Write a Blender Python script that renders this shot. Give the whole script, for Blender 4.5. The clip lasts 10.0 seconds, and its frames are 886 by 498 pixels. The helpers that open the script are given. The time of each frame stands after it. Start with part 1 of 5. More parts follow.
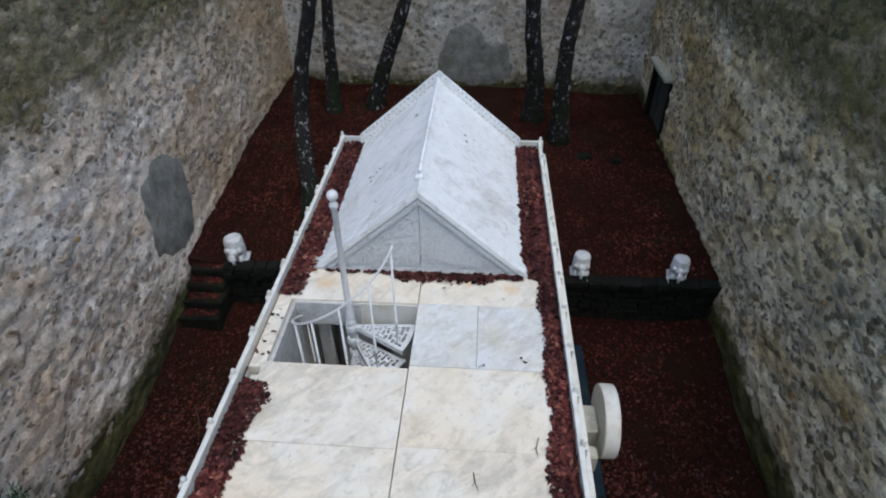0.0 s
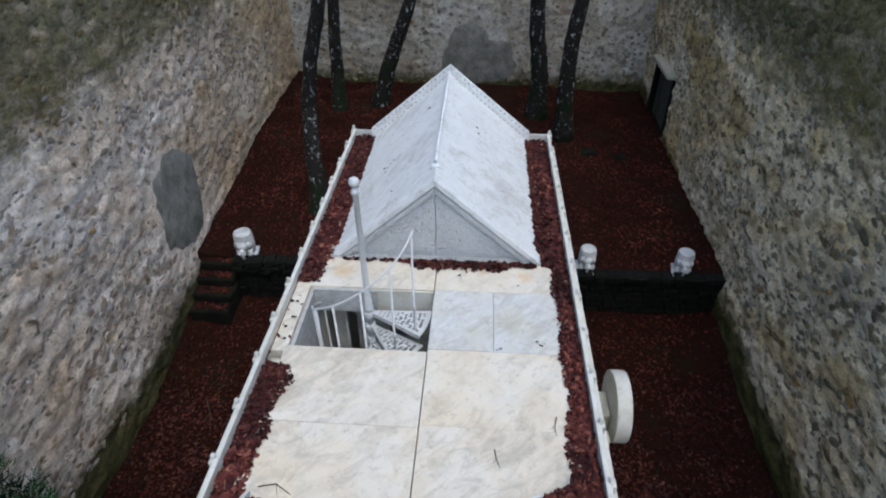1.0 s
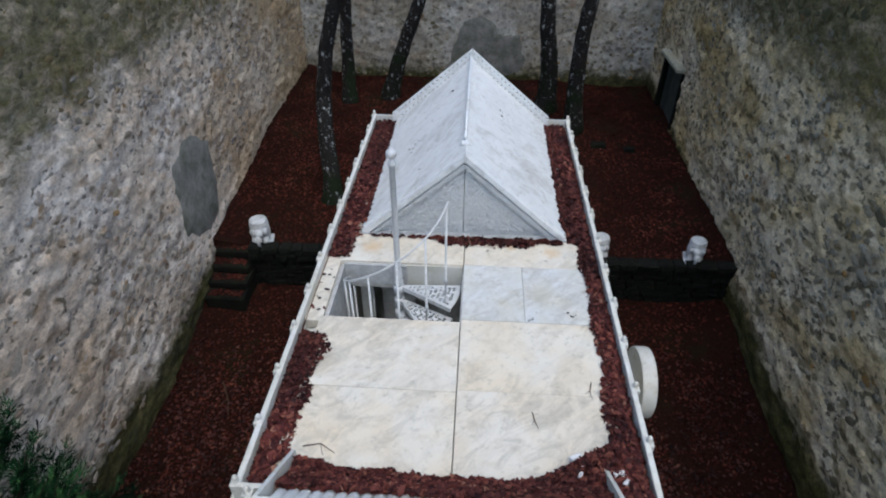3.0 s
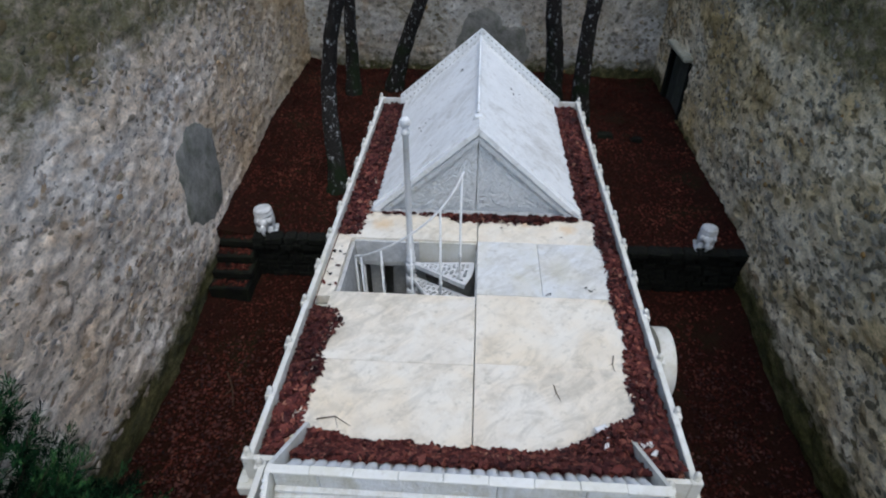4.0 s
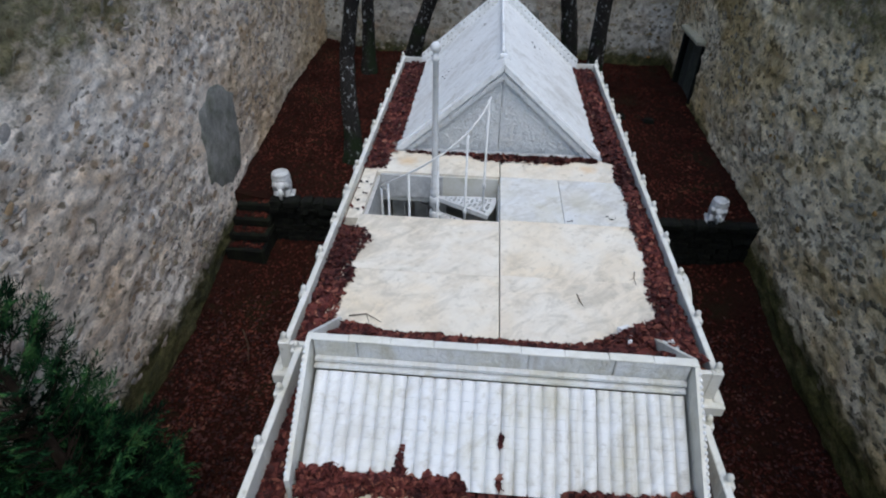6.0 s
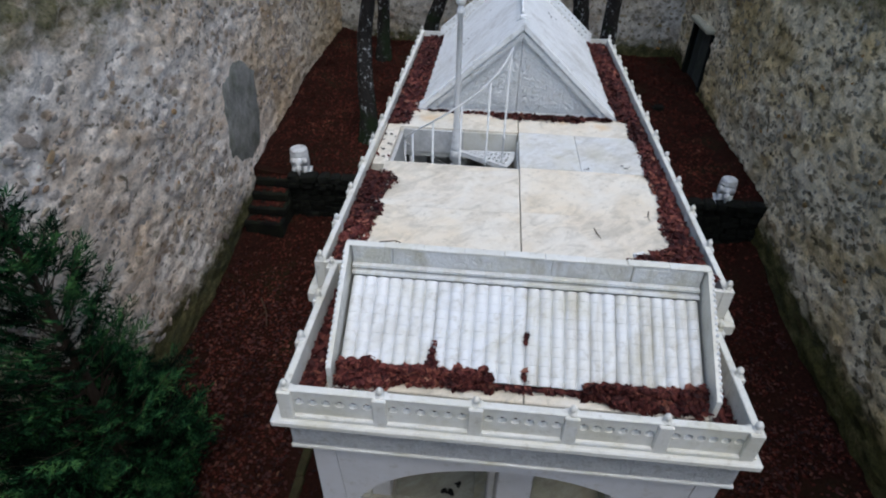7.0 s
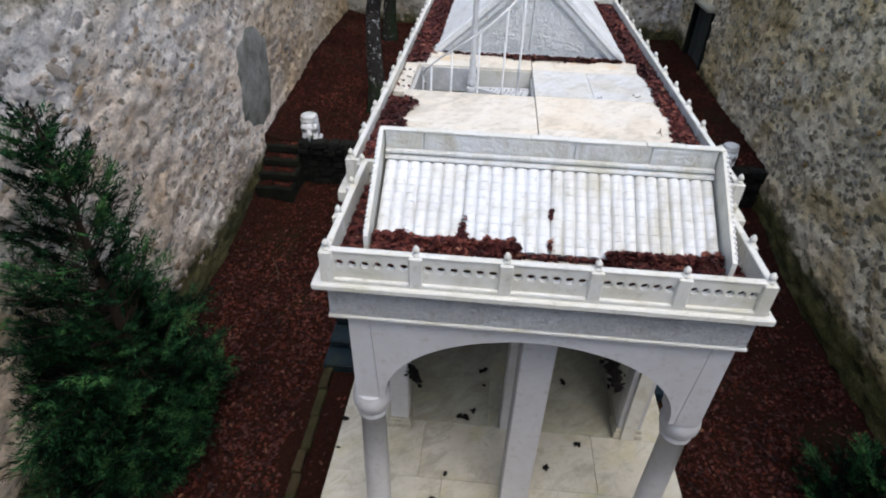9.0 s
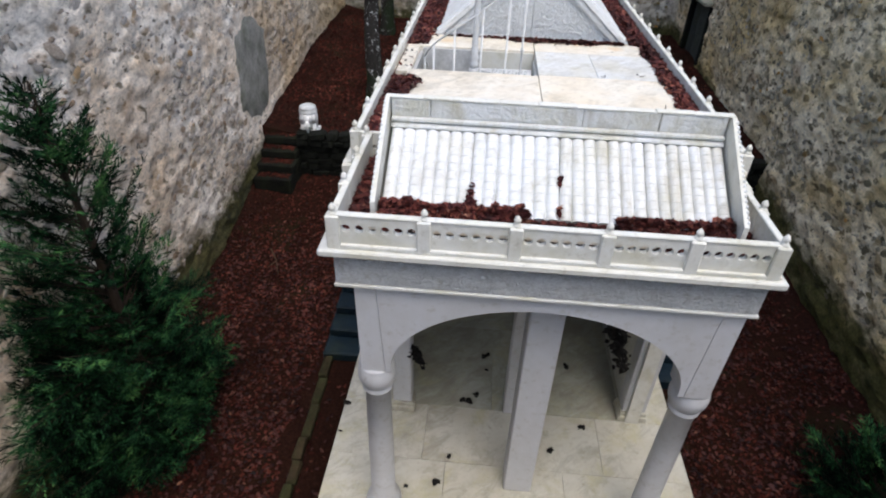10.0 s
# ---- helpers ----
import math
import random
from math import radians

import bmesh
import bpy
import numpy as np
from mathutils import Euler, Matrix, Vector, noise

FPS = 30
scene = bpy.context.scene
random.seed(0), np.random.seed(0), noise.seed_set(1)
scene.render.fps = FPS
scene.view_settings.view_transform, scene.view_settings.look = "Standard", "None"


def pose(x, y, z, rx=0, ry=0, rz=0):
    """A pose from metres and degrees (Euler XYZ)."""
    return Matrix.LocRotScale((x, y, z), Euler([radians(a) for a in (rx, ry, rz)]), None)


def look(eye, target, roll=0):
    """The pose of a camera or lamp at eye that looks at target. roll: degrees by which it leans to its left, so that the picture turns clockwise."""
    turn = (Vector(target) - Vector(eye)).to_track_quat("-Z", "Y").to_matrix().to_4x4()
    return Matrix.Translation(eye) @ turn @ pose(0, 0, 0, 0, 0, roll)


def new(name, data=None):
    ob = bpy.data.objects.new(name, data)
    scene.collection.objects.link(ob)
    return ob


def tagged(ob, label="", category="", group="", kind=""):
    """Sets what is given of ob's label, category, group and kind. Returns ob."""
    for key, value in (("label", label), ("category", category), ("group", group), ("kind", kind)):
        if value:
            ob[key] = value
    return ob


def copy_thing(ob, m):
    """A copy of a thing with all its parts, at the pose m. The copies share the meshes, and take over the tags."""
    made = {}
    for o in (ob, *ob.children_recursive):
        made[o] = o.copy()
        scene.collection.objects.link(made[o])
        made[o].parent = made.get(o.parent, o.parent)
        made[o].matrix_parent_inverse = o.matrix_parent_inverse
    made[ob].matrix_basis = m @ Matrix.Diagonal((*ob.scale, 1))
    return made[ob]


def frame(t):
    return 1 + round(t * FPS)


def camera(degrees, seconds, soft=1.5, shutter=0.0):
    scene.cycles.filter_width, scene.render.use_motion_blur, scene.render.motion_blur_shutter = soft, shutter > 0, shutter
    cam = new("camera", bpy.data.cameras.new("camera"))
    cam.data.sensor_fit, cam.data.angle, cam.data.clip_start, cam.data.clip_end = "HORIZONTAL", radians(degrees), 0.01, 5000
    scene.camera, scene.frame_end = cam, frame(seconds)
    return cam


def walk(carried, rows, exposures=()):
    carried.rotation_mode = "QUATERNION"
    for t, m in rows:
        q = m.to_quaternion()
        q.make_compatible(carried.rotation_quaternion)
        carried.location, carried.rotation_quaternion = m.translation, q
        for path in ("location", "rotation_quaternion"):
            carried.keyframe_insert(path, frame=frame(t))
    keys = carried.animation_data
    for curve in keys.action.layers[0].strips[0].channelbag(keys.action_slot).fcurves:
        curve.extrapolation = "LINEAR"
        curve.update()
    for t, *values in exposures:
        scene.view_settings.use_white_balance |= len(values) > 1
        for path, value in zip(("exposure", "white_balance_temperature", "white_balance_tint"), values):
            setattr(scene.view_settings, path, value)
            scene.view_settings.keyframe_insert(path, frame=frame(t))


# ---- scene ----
cam = camera(75.75, 10.0, soft=2.05)
PATH = [
    (0, (0.682, 1.089, 8.900), (0.566, 2.661, 7.669), -0.38),
    (0.5, (0.592, 0.970, 8.908), (0.482, 2.543, 7.677), -0.14),
    (1, (0.484, 0.864, 8.863), (0.375, 2.439, 7.635), -0.26),
    (1.5, (0.381, 0.779, 8.786), (0.275, 2.356, 7.561), -0.20),
    (2, (0.283, 0.704, 8.742), (0.179, 2.282, 7.518), -0.11),
    (3.5, (0.041, 0.513, 8.538), (-0.057, 2.097, 7.320), 0.24),
    (4, (-0.035, 0.486, 8.316), (-0.135, 2.073, 7.103), -0.01),
    (4.5, (-0.109, 0.401, 8.207), (-0.202, 1.988, 6.993), 0.20),
    (5, (-0.122, 0.406, 8.011), (-0.219, 1.998, 6.803), 0.39),
    (5.5, (-0.154, 0.164, 7.884), (-0.255, 1.758, 6.680), 0.81),
    (7, (-0.343, -0.850, 7.362), (-0.473, 0.757, 6.179), 1.45),
    (7.5, (-0.367, -1.123, 7.198), (-0.497, 0.486, 6.017), 1.60),
    (8, (-0.416, -1.337, 7.010), (-0.540, 0.279, 5.837), 2.01),
    (8.5, (-0.472, -1.495, 6.881), (-0.593, 0.122, 5.711), 1.90),
    (9, (-0.504, -1.620, 6.729), (-0.625, -0.000, 5.561), 1.86),
    (9.5, (-0.536, -1.719, 6.596), (-0.651, -0.097, 5.431), 2.03),
    (10, (-0.578, -1.729, 6.476), (-0.684, -0.103, 5.317), 2.05),
]
walk(cam, [(t, look(eye, target, roll)) for t, eye, target, roll in PATH],
     [(0, 0.36, 6060, 5.5), (5.5, 0.33, 6060, 5.5), (7.5, 0.38, 6180, 7), (8.5, 0.63, 6390, 8.5), (10, 0.87, 6510, 8.5)])

# ---- light ----
world = bpy.data.worlds.new("overcast")
scene.world = world
world.use_nodes = True
wn = world.node_tree
sky = wn.nodes.new("ShaderNodeTexSky")
sky.sky_type, sky.sun_disc = "NISHITA", False
sky.sun_elevation, sky.sun_rotation = radians(68), radians(153)
sky.air_density, sky.dust_density, sky.ozone_density = 1.0, 3.0, 1.0
back = wn.nodes["Background"]
back.inputs["Strength"].default_value = 0.15
wn.links.new(sky.outputs[0], back.inputs["Color"])
sun = new("sun", bpy.data.lights.new("sun", "SUN"))
sun.data.energy, sun.data.angle, sun.data.color = 0.75, radians(60), (1.0, 0.98, 0.96)
sun.matrix_world = look((0, 0, 30), (-6.5, 10.0, 0))

# ---- materials ----


def ramp(nt, fac, stops):
    n = nt.nodes.new("ShaderNodeValToRGB")
    el = n.color_ramp.elements
    while len(el) < len(stops):
        el.new(0.5)
    for e, (p, c) in zip(el, stops):
        e.position, e.color = p, (*c, 1) if len(c) == 3 else c
    nt.links.new(fac, n.inputs[0])
    return n.outputs[0]


def noise_tex(nt, co, scale, detail=4.0, rough=0.55, dist=0.0):
    n = nt.nodes.new("ShaderNodeTexNoise")
    n.inputs["Scale"].default_value, n.inputs["Detail"].default_value = scale, detail
    n.inputs["Roughness"].default_value, n.inputs["Distortion"].default_value = rough, dist
    nt.links.new(co, n.inputs["Vector"])
    return n.outputs["Fac"]


def voro(nt, co, scale, feature="F1", out="Distance"):
    n = nt.nodes.new("ShaderNodeTexVoronoi")
    n.feature = feature
    n.inputs["Scale"].default_value = scale
    nt.links.new(co, n.inputs["Vector"])
    return n.outputs[out]


def mix(nt, fac, a, b, mode="MIX"):
    n = nt.nodes.new("ShaderNodeMix")
    n.data_type, n.blend_type = "RGBA", mode
    for sock, v in ((n.inputs[0], fac), (n.inputs[6], a), (n.inputs[7], b)):
        if hasattr(v, "links"):
            nt.links.new(v, sock)
        elif isinstance(v, tuple):
            sock.default_value = (*v, 1)
        else:
            sock.default_value = v
    return n.outputs[2]


def math_node(nt, op, a, b=0.0):
    n = nt.nodes.new("ShaderNodeMath")
    n.operation = op
    for sock, v in zip(n.inputs, (a, b)):
        if hasattr(v, "links"):
            nt.links.new(v, sock)
        else:
            sock.default_value = v
    return n.outputs[0]


def base_mat(name, rough=0.7, spec=0.3):
    m = bpy.data.materials.new(name)
    m.use_nodes = True
    nt = m.node_tree
    bsdf = nt.nodes["Principled BSDF"]
    bsdf.inputs["Roughness"].default_value = rough
    bsdf.inputs["Specular IOR Level"].default_value = spec
    co = nt.nodes.new("ShaderNodeTexCoord").outputs["Object"]
    return m, nt, bsdf, co


def bump(nt, bsdf, height, strength, dist):
    b = nt.nodes.new("ShaderNodeBump")
    b.inputs["Strength"].default_value, b.inputs["Distance"].default_value = strength, dist
    nt.links.new(height, b.inputs["Height"])
    nt.links.new(b.outputs[0], bsdf.inputs["Normal"])


def stretched(nt, co, scale, turn=(0, 0, 0)):
    """Turns the coordinates, then scales them."""
    for key, value in (("Rotation", turn), ("Scale", scale)):
        n = nt.nodes.new("ShaderNodeMapping")
        n.inputs[key].default_value = value
        nt.links.new(co, n.inputs["Vector"])
        co = n.outputs[0]
    return co


def marble(name, light, warm, vein, stain=0.35, relief=0.0, green=0.0, cool=(0.58, 0.61, 0.63), blotch=0.4, grime=0.0, spots=(), runs=0.0):
    """Weathered white marble: soft warm clouds, slanting grey veins, small dirt."""
    m, nt, bsdf, co = base_mat(name, 0.55, 0.35)
    rnd = nt.nodes.new("ShaderNodeObjectInfo").outputs["Random"]
    off = nt.nodes.new("ShaderNodeVectorMath")
    off.operation = "ADD"
    nt.links.new(co, off.inputs[0])
    nt.links.new(rnd, off.inputs[1])
    c0 = off.outputs[0]
    clouds = noise_tex(nt, c0, 1.6, 5, 0.6, 0.6)
    col = mix(nt, ramp(nt, clouds, [(0.38, (0, 0, 0)), (0.66, (1, 1, 1))]), light, warm)
    col = mix(nt, math_node(nt, "MULTIPLY", rnd, 0.25), col, cool)
    streak = noise_tex(nt, stretched(nt, c0, (0.9, 3.4, 2.0), (0, 0, radians(-40))), 1.7, 9, 0.68, 0.8)
    where = noise_tex(nt, c0, 0.9, 3, 0.5)
    streak = math_node(nt, "ADD", streak, math_node(nt, "MULTIPLY", math_node(nt, "SUBTRACT", where, 0.5), 0.35))
    col = mix(nt, ramp(nt, streak, [(0.46, (0, 0, 0)), (0.76, (stain, stain, stain))]), col, vein)
    blot = noise_tex(nt, c0, 4.2, 9, 0.72, 0.3)
    col = mix(nt, ramp(nt, blot, [(0.50, (0, 0, 0)), (0.66, (blotch, blotch, blotch))]), col, tuple(0.6 * a + 0.4 * b for a, b in zip(warm, vein)))
    dirt = noise_tex(nt, c0, 11.0, 6, 0.7)
    col = mix(nt, ramp(nt, dirt, [(0.55, (0, 0, 0)), (0.70, (0.45, 0.45, 0.45))]), col, (0.30, 0.275, 0.215))
    if grime:
        smut = noise_tex(nt, stretched(nt, c0, (1.0, 2.2, 1.0), (0, 0, radians(-40))), 2.4, 10, 0.72, 0.9)
        smut = math_node(nt, "ADD", smut, math_node(nt, "MULTIPLY", math_node(nt, "SUBTRACT", noise_tex(nt, c0, 0.8, 2, 0.5), 0.5), 0.5))
        col = mix(nt, ramp(nt, smut, [(0.50, (0, 0, 0)), (0.60, (0.5 * grime,) * 3), (0.74, (grime,) * 3)]), col, (0.27, 0.25, 0.20))
    for x, y, size in spots:
        # a round ochre stain with a ragged edge
        gap = nt.nodes.new("ShaderNodeVectorMath")
        gap.operation = "DISTANCE"
        nt.links.new(co, gap.inputs[0])
        gap.inputs[1].default_value = (x, y, 4.30)
        far = math_node(nt, "ADD", math_node(nt, "DIVIDE", gap.outputs["Value"], size), math_node(nt, "MULTIPLY", math_node(nt, "SUBTRACT", noise_tex(nt, co, 14.0, 4, 0.6), 0.5), 1.4))
        col = mix(nt, ramp(nt, far, [(0.25, (0.62,) * 3), (1.0, (0, 0, 0))]), col, (0.62, 0.43, 0.22))
    if runs:
        # brown water stains that run down the slope
        run = noise_tex(nt, stretched(nt, c0, (1.0, 0.10, 0.10)), 9.0, 6, 0.65, 0.2)
        col = mix(nt, ramp(nt, run, [(0.50, (0, 0, 0)), (0.70, (runs, runs, runs))]), col, (0.30, 0.26, 0.17))
    if green:
        g = noise_tex(nt, c0, 2.3, 6, 0.65, 0.4)
        col = mix(nt, ramp(nt, g, [(0.50, (0, 0, 0)), (0.70, (green, green, green))]), col, (0.43, 0.40, 0.24))
    nt.links.new(col, bsdf.inputs["Base Color"])
    fine = noise_tex(nt, c0, 60, 4, 0.6)
    if relief:
        worms = noise_tex(nt, stretched(nt, c0, (1.0, 1.0, 1.6)), 17, 3, 0.6, 2.2)
        col = mix(nt, 0.5 * relief, col, ramp(nt, worms, [(0.40, (0.74, 0.74, 0.73)), (0.56, (1.15, 1.15, 1.15))]), "MULTIPLY")
        nt.links.new(col, bsdf.inputs["Base Color"])
        bump(nt, bsdf, worms, relief, 0.07)
    else:
        bump(nt, bsdf, fine, 0.12, 0.006)
    nt.links.new(ramp(nt, dirt, [(0.3, (0.42,) * 3), (0.8, (0.75,) * 3)]), bsdf.inputs["Roughness"])
    return m


def rubble(name, tones, moss_from, seed, olive=0.2, pit=0.61, old=0.0, along=True):
    """Old rubble wall: mortar and stones of many tones, lime patches, mossy dark band at the top and moss at the foot."""
    m, nt, bsdf, co = base_mat(name, 0.92, 0.15)
    n = nt.nodes.new("ShaderNodeVectorMath")
    n.operation = "ADD"
    n.inputs[1].default_value = (seed, seed * 2, seed)
    nt.links.new(stretched(nt, co, (1.0, 0.62, 1.0)) if along else co, n.inputs[0])
    c0 = n.outputs[0]
    warp = nt.nodes.new("ShaderNodeTexNoise")
    warp.inputs["Scale"].default_value, warp.inputs["Detail"].default_value = 5.0, 3.0
    nt.links.new(c0, warp.inputs["Vector"])
    add = nt.nodes.new("ShaderNodeMix")
    add.data_type = "VECTOR"
    add.inputs[0].default_value = 0.12
    nt.links.new(c0, add.inputs[4])
    nt.links.new(warp.outputs["Color"], add.inputs[5])
    cw = add.outputs[1]
    cell = voro(nt, cw, 5.5, "F1", "Color")
    sep = nt.nodes.new("ShaderNodeSeparateColor")
    nt.links.new(cell, sep.inputs[0])
    dist = voro(nt, cw, 5.5, "F1", "Distance")
    stones = ramp(nt, sep.outputs[0], [(0.0, tones[0]), (0.3, tones[1]), (0.62, tones[2]), (0.9, tones[3]), (1.0, tones[0])])
    big = noise_tex(nt, c0, 0.55, 5, 0.6, 0.3)
    mid = noise_tex(nt, c0, 3.0, 6, 0.7, 0.4)
    mort = mix(nt, ramp(nt, big, [(0.42, (0, 0, 0)), (0.58, (1, 1, 1))]), tones[4], tones[5])
    joint = ramp(nt, math_node(nt, "ADD", dist, math_node(nt, "MULTIPLY", math_node(nt, "SUBTRACT", mid, 0.5), 0.9)), [(0.26, (0, 0, 0)), (0.40, (1, 1, 1))])
    col = mix(nt, joint, stones, mort)
    chip = nt.nodes.new("ShaderNodeSeparateColor")
    nt.links.new(voro(nt, cw, 14.0, "F1", "Color"), chip.inputs[0])
    col = mix(nt, 0.35, col, ramp(nt, chip.outputs[0], [(0.0, (0.55, 0.52, 0.48)), (0.5, (1.0, 1.0, 1.0)), (1.0, (1.35, 1.32, 1.28))]), "MULTIPLY")
    fine = noise_tex(nt, c0, 24, 8, 0.75)
    col = mix(nt, 0.8, col, ramp(nt, fine, [(0.36, (0.55, 0.54, 0.52)), (0.5, (1.0, 1.0, 1.0)), (0.64, (1.28, 1.27, 1.25))]), "MULTIPLY")
    pits = noise_tex(nt, c0, 7.5, 4, 0.6)
    col = mix(nt, ramp(nt, pits, [(pit, (0, 0, 0)), (pit + 0.05, (0.8, 0.8, 0.8))]), col, (0.10, 0.085, 0.055))
    tan = noise_tex(nt, c0, 0.9, 7, 0.66, 0.5)
    col = mix(nt, ramp(nt, tan, [(0.46, (0, 0, 0)), (0.60, (0.7, 0.7, 0.7))]), col, tones[6], "MULTIPLY")
    rust = noise_tex(nt, c0, 1.7, 4, 0.6)
    col = mix(nt, ramp(nt, rust, [(0.59, (0, 0, 0)), (0.69, (0.5, 0.5, 0.5))]), col, (0.34, 0.21, 0.11))
    xyz = nt.nodes.new("ShaderNodeSeparateXYZ")
    nt.links.new(co, xyz.inputs[0])
    # patchy tan multiply that grows towards the far end of the wall
    far_tan = math_node(nt, "ADD", math_node(nt, "MULTIPLY", math_node(nt, "SUBTRACT", xyz.outputs[1], 10.5), 0.11), math_node(nt, "MULTIPLY", math_node(nt, "SUBTRACT", big, 0.5), 1.6))
    col = mix(nt, ramp(nt, far_tan, [(0.0, (0, 0, 0)), (0.8, (old, old, old))]), col, (0.70, 0.66, 0.55), "MULTIPLY")
    high = math_node(nt, "ADD", xyz.outputs[2], math_node(nt, "MULTIPLY", math_node(nt, "SUBTRACT", mid, 0.5), 2.2))
    kinds = noise_tex(nt, c0, 4.0, 6, 0.7, 0.5)
    moss = ramp(nt, kinds, [(0.28, (0.030, 0.032, 0.014)), (0.38, (0.15, 0.132, 0.070)), (0.47, (0.10, 0.098, 0.032)), (0.55, (0.195, 0.165, 0.10)), (0.64, (0.31, 0.255, 0.185))])
    moss = mix(nt, 0.8, moss, ramp(nt, fine, [(0.36, (0.4, 0.4, 0.36)), (0.5, (1.0, 1.0, 1.0)), (0.64, (1.5, 1.46, 1.36))]), "MULTIPLY")
    col = mix(nt, ramp(nt, math_node(nt, "MULTIPLY", math_node(nt, "SUBTRACT", high, moss_from), 1.5), [(0.0, (0, 0, 0)), (0.6, (0.62, 0.62, 0.62)), (1.0, (0.90, 0.90, 0.90))]), col, moss)
    ochre = noise_tex(nt, c0, 1.1, 6, 0.7, 0.3)
    col = mix(nt, ramp(nt, ochre, [(0.56, (0, 0, 0)), (0.68, (olive, olive, olive))]), col, (0.17, 0.125, 0.042))
    foot = math_node(nt, "SUBTRACT", xyz.outputs[2], math_node(nt, "MULTIPLY", math_node(nt, "MAXIMUM", math_node(nt, "SUBTRACT", xyz.outputs[1], 8.0), 0.0), 0.115))
    foot = math_node(nt, "ADD", foot, math_node(nt, "MULTIPLY", math_node(nt, "SUBTRACT", mid, 0.5), 1.2))
    green = mix(nt, 1.0, ramp(nt, kinds, [(0.32, (0.018, 0.023, 0.008)), (0.5, (0.062, 0.064, 0.018)), (0.66, (0.13, 0.115, 0.05))]), ramp(nt, fine, [(0.36, (0.45, 0.45, 0.42)), (0.5, (1.0, 1.0, 1.0)), (0.64, (1.4, 1.4, 1.3))]), "MULTIPLY")
    col = mix(nt, ramp(nt, foot, [(0.0, (0.96, 0.96, 0.96)), (0.10, (0.75, 0.75, 0.75)), (0.42, (0, 0, 0))]), col, green)
    nt.links.new(col, bsdf.inputs["Base Color"])
    h = math_node(nt, "ADD", math_node(nt, "MULTIPLY", fine, 1.0), math_node(nt, "MULTIPLY", mid, 0.6))
    h = math_node(nt, "SUBTRACT", h, math_node(nt, "MULTIPLY", dist, 0.9))
    bump(nt, bsdf, h, 0.75, 0.05)
    return m


def stone_mat(name, a, b, rough=0.9, moss=0.0, scale=6.0):
    m, nt, bsdf, co = base_mat(name, rough, 0.2)
    rnd = nt.nodes.new("ShaderNodeObjectInfo").outputs["Random"]
    n1 = noise_tex(nt, co, scale, 6, 0.7, 0.3)
    col = mix(nt, ramp(nt, n1, [(0.3, (0, 0, 0)), (0.7, (1, 1, 1))]), a, b)
    col = mix(nt, 0.6, col, ramp(nt, rnd, [(0.0, (0.62, 0.6, 0.58)), (1.0, (1.35, 1.32, 1.25))]), "MULTIPLY")
    fine = noise_tex(nt, co, scale * 8, 6, 0.7)
    col = mix(nt, 0.6, col, ramp(nt, fine, [(0.3, (0.55, 0.55, 0.55)), (0.7, (1.3, 1.3, 1.3))]), "MULTIPLY")
    if moss:
        g = noise_tex(nt, co, 2.2, 5, 0.6)
        col = mix(nt, ramp(nt, g, [(0.45, (0, 0, 0)), (0.65, (moss, moss, moss))]), col, (0.045, 0.06, 0.02))
    nt.links.new(col, bsdf.inputs["Base Color"])
    bump(nt, bsdf, math_node(nt, "ADD", n1, math_node(nt, "MULTIPLY", fine, 0.5)), 0.6, 0.03)
    return m


def island_mat(name, stops, rough=0.6, spec=0.3, thin=0.0):
    """Many small leaves in one mesh, each with a tone of its own."""
    m, nt, bsdf, co = base_mat(name, rough, spec)
    r = nt.nodes.new("ShaderNodeNewGeometry").outputs["Random Per Island"]
    col = ramp(nt, r, stops)
    n1 = noise_tex(nt, co, 1.3, 4, 0.6)
    col = mix(nt, 0.85, col, ramp(nt, n1, [(0.3, (0.45, 0.45, 0.47)), (0.7, (1.4, 1.4, 1.35))]), "MULTIPLY")
    n2 = noise_tex(nt, co, 0.45, 5, 0.62)
    col = mix(nt, 0.8, col, ramp(nt, n2, [(0.36, (0.42, 0.44, 0.48)), (0.62, (1.3, 1.28, 1.25))]), "MULTIPLY")
    nt.links.new(col, bsdf.inputs["Base Color"])
    return m


def needle_mat():
    """Conifer sprays: tone shifts from clump to clump, a little from needle to needle."""
    m, nt, bsdf, co = base_mat("conifer_needle", 0.75, 0.06)
    r = nt.nodes.new("ShaderNodeNewGeometry").outputs["Random Per Island"]
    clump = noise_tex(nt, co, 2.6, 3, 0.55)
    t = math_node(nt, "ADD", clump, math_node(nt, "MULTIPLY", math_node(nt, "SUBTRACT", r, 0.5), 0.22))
    # near-black stops put the shade between the sprays into the colour
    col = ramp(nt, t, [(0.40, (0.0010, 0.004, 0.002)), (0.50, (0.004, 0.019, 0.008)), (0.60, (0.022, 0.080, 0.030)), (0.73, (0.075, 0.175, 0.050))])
    nt.links.new(col, bsdf.inputs["Base Color"])
    return m


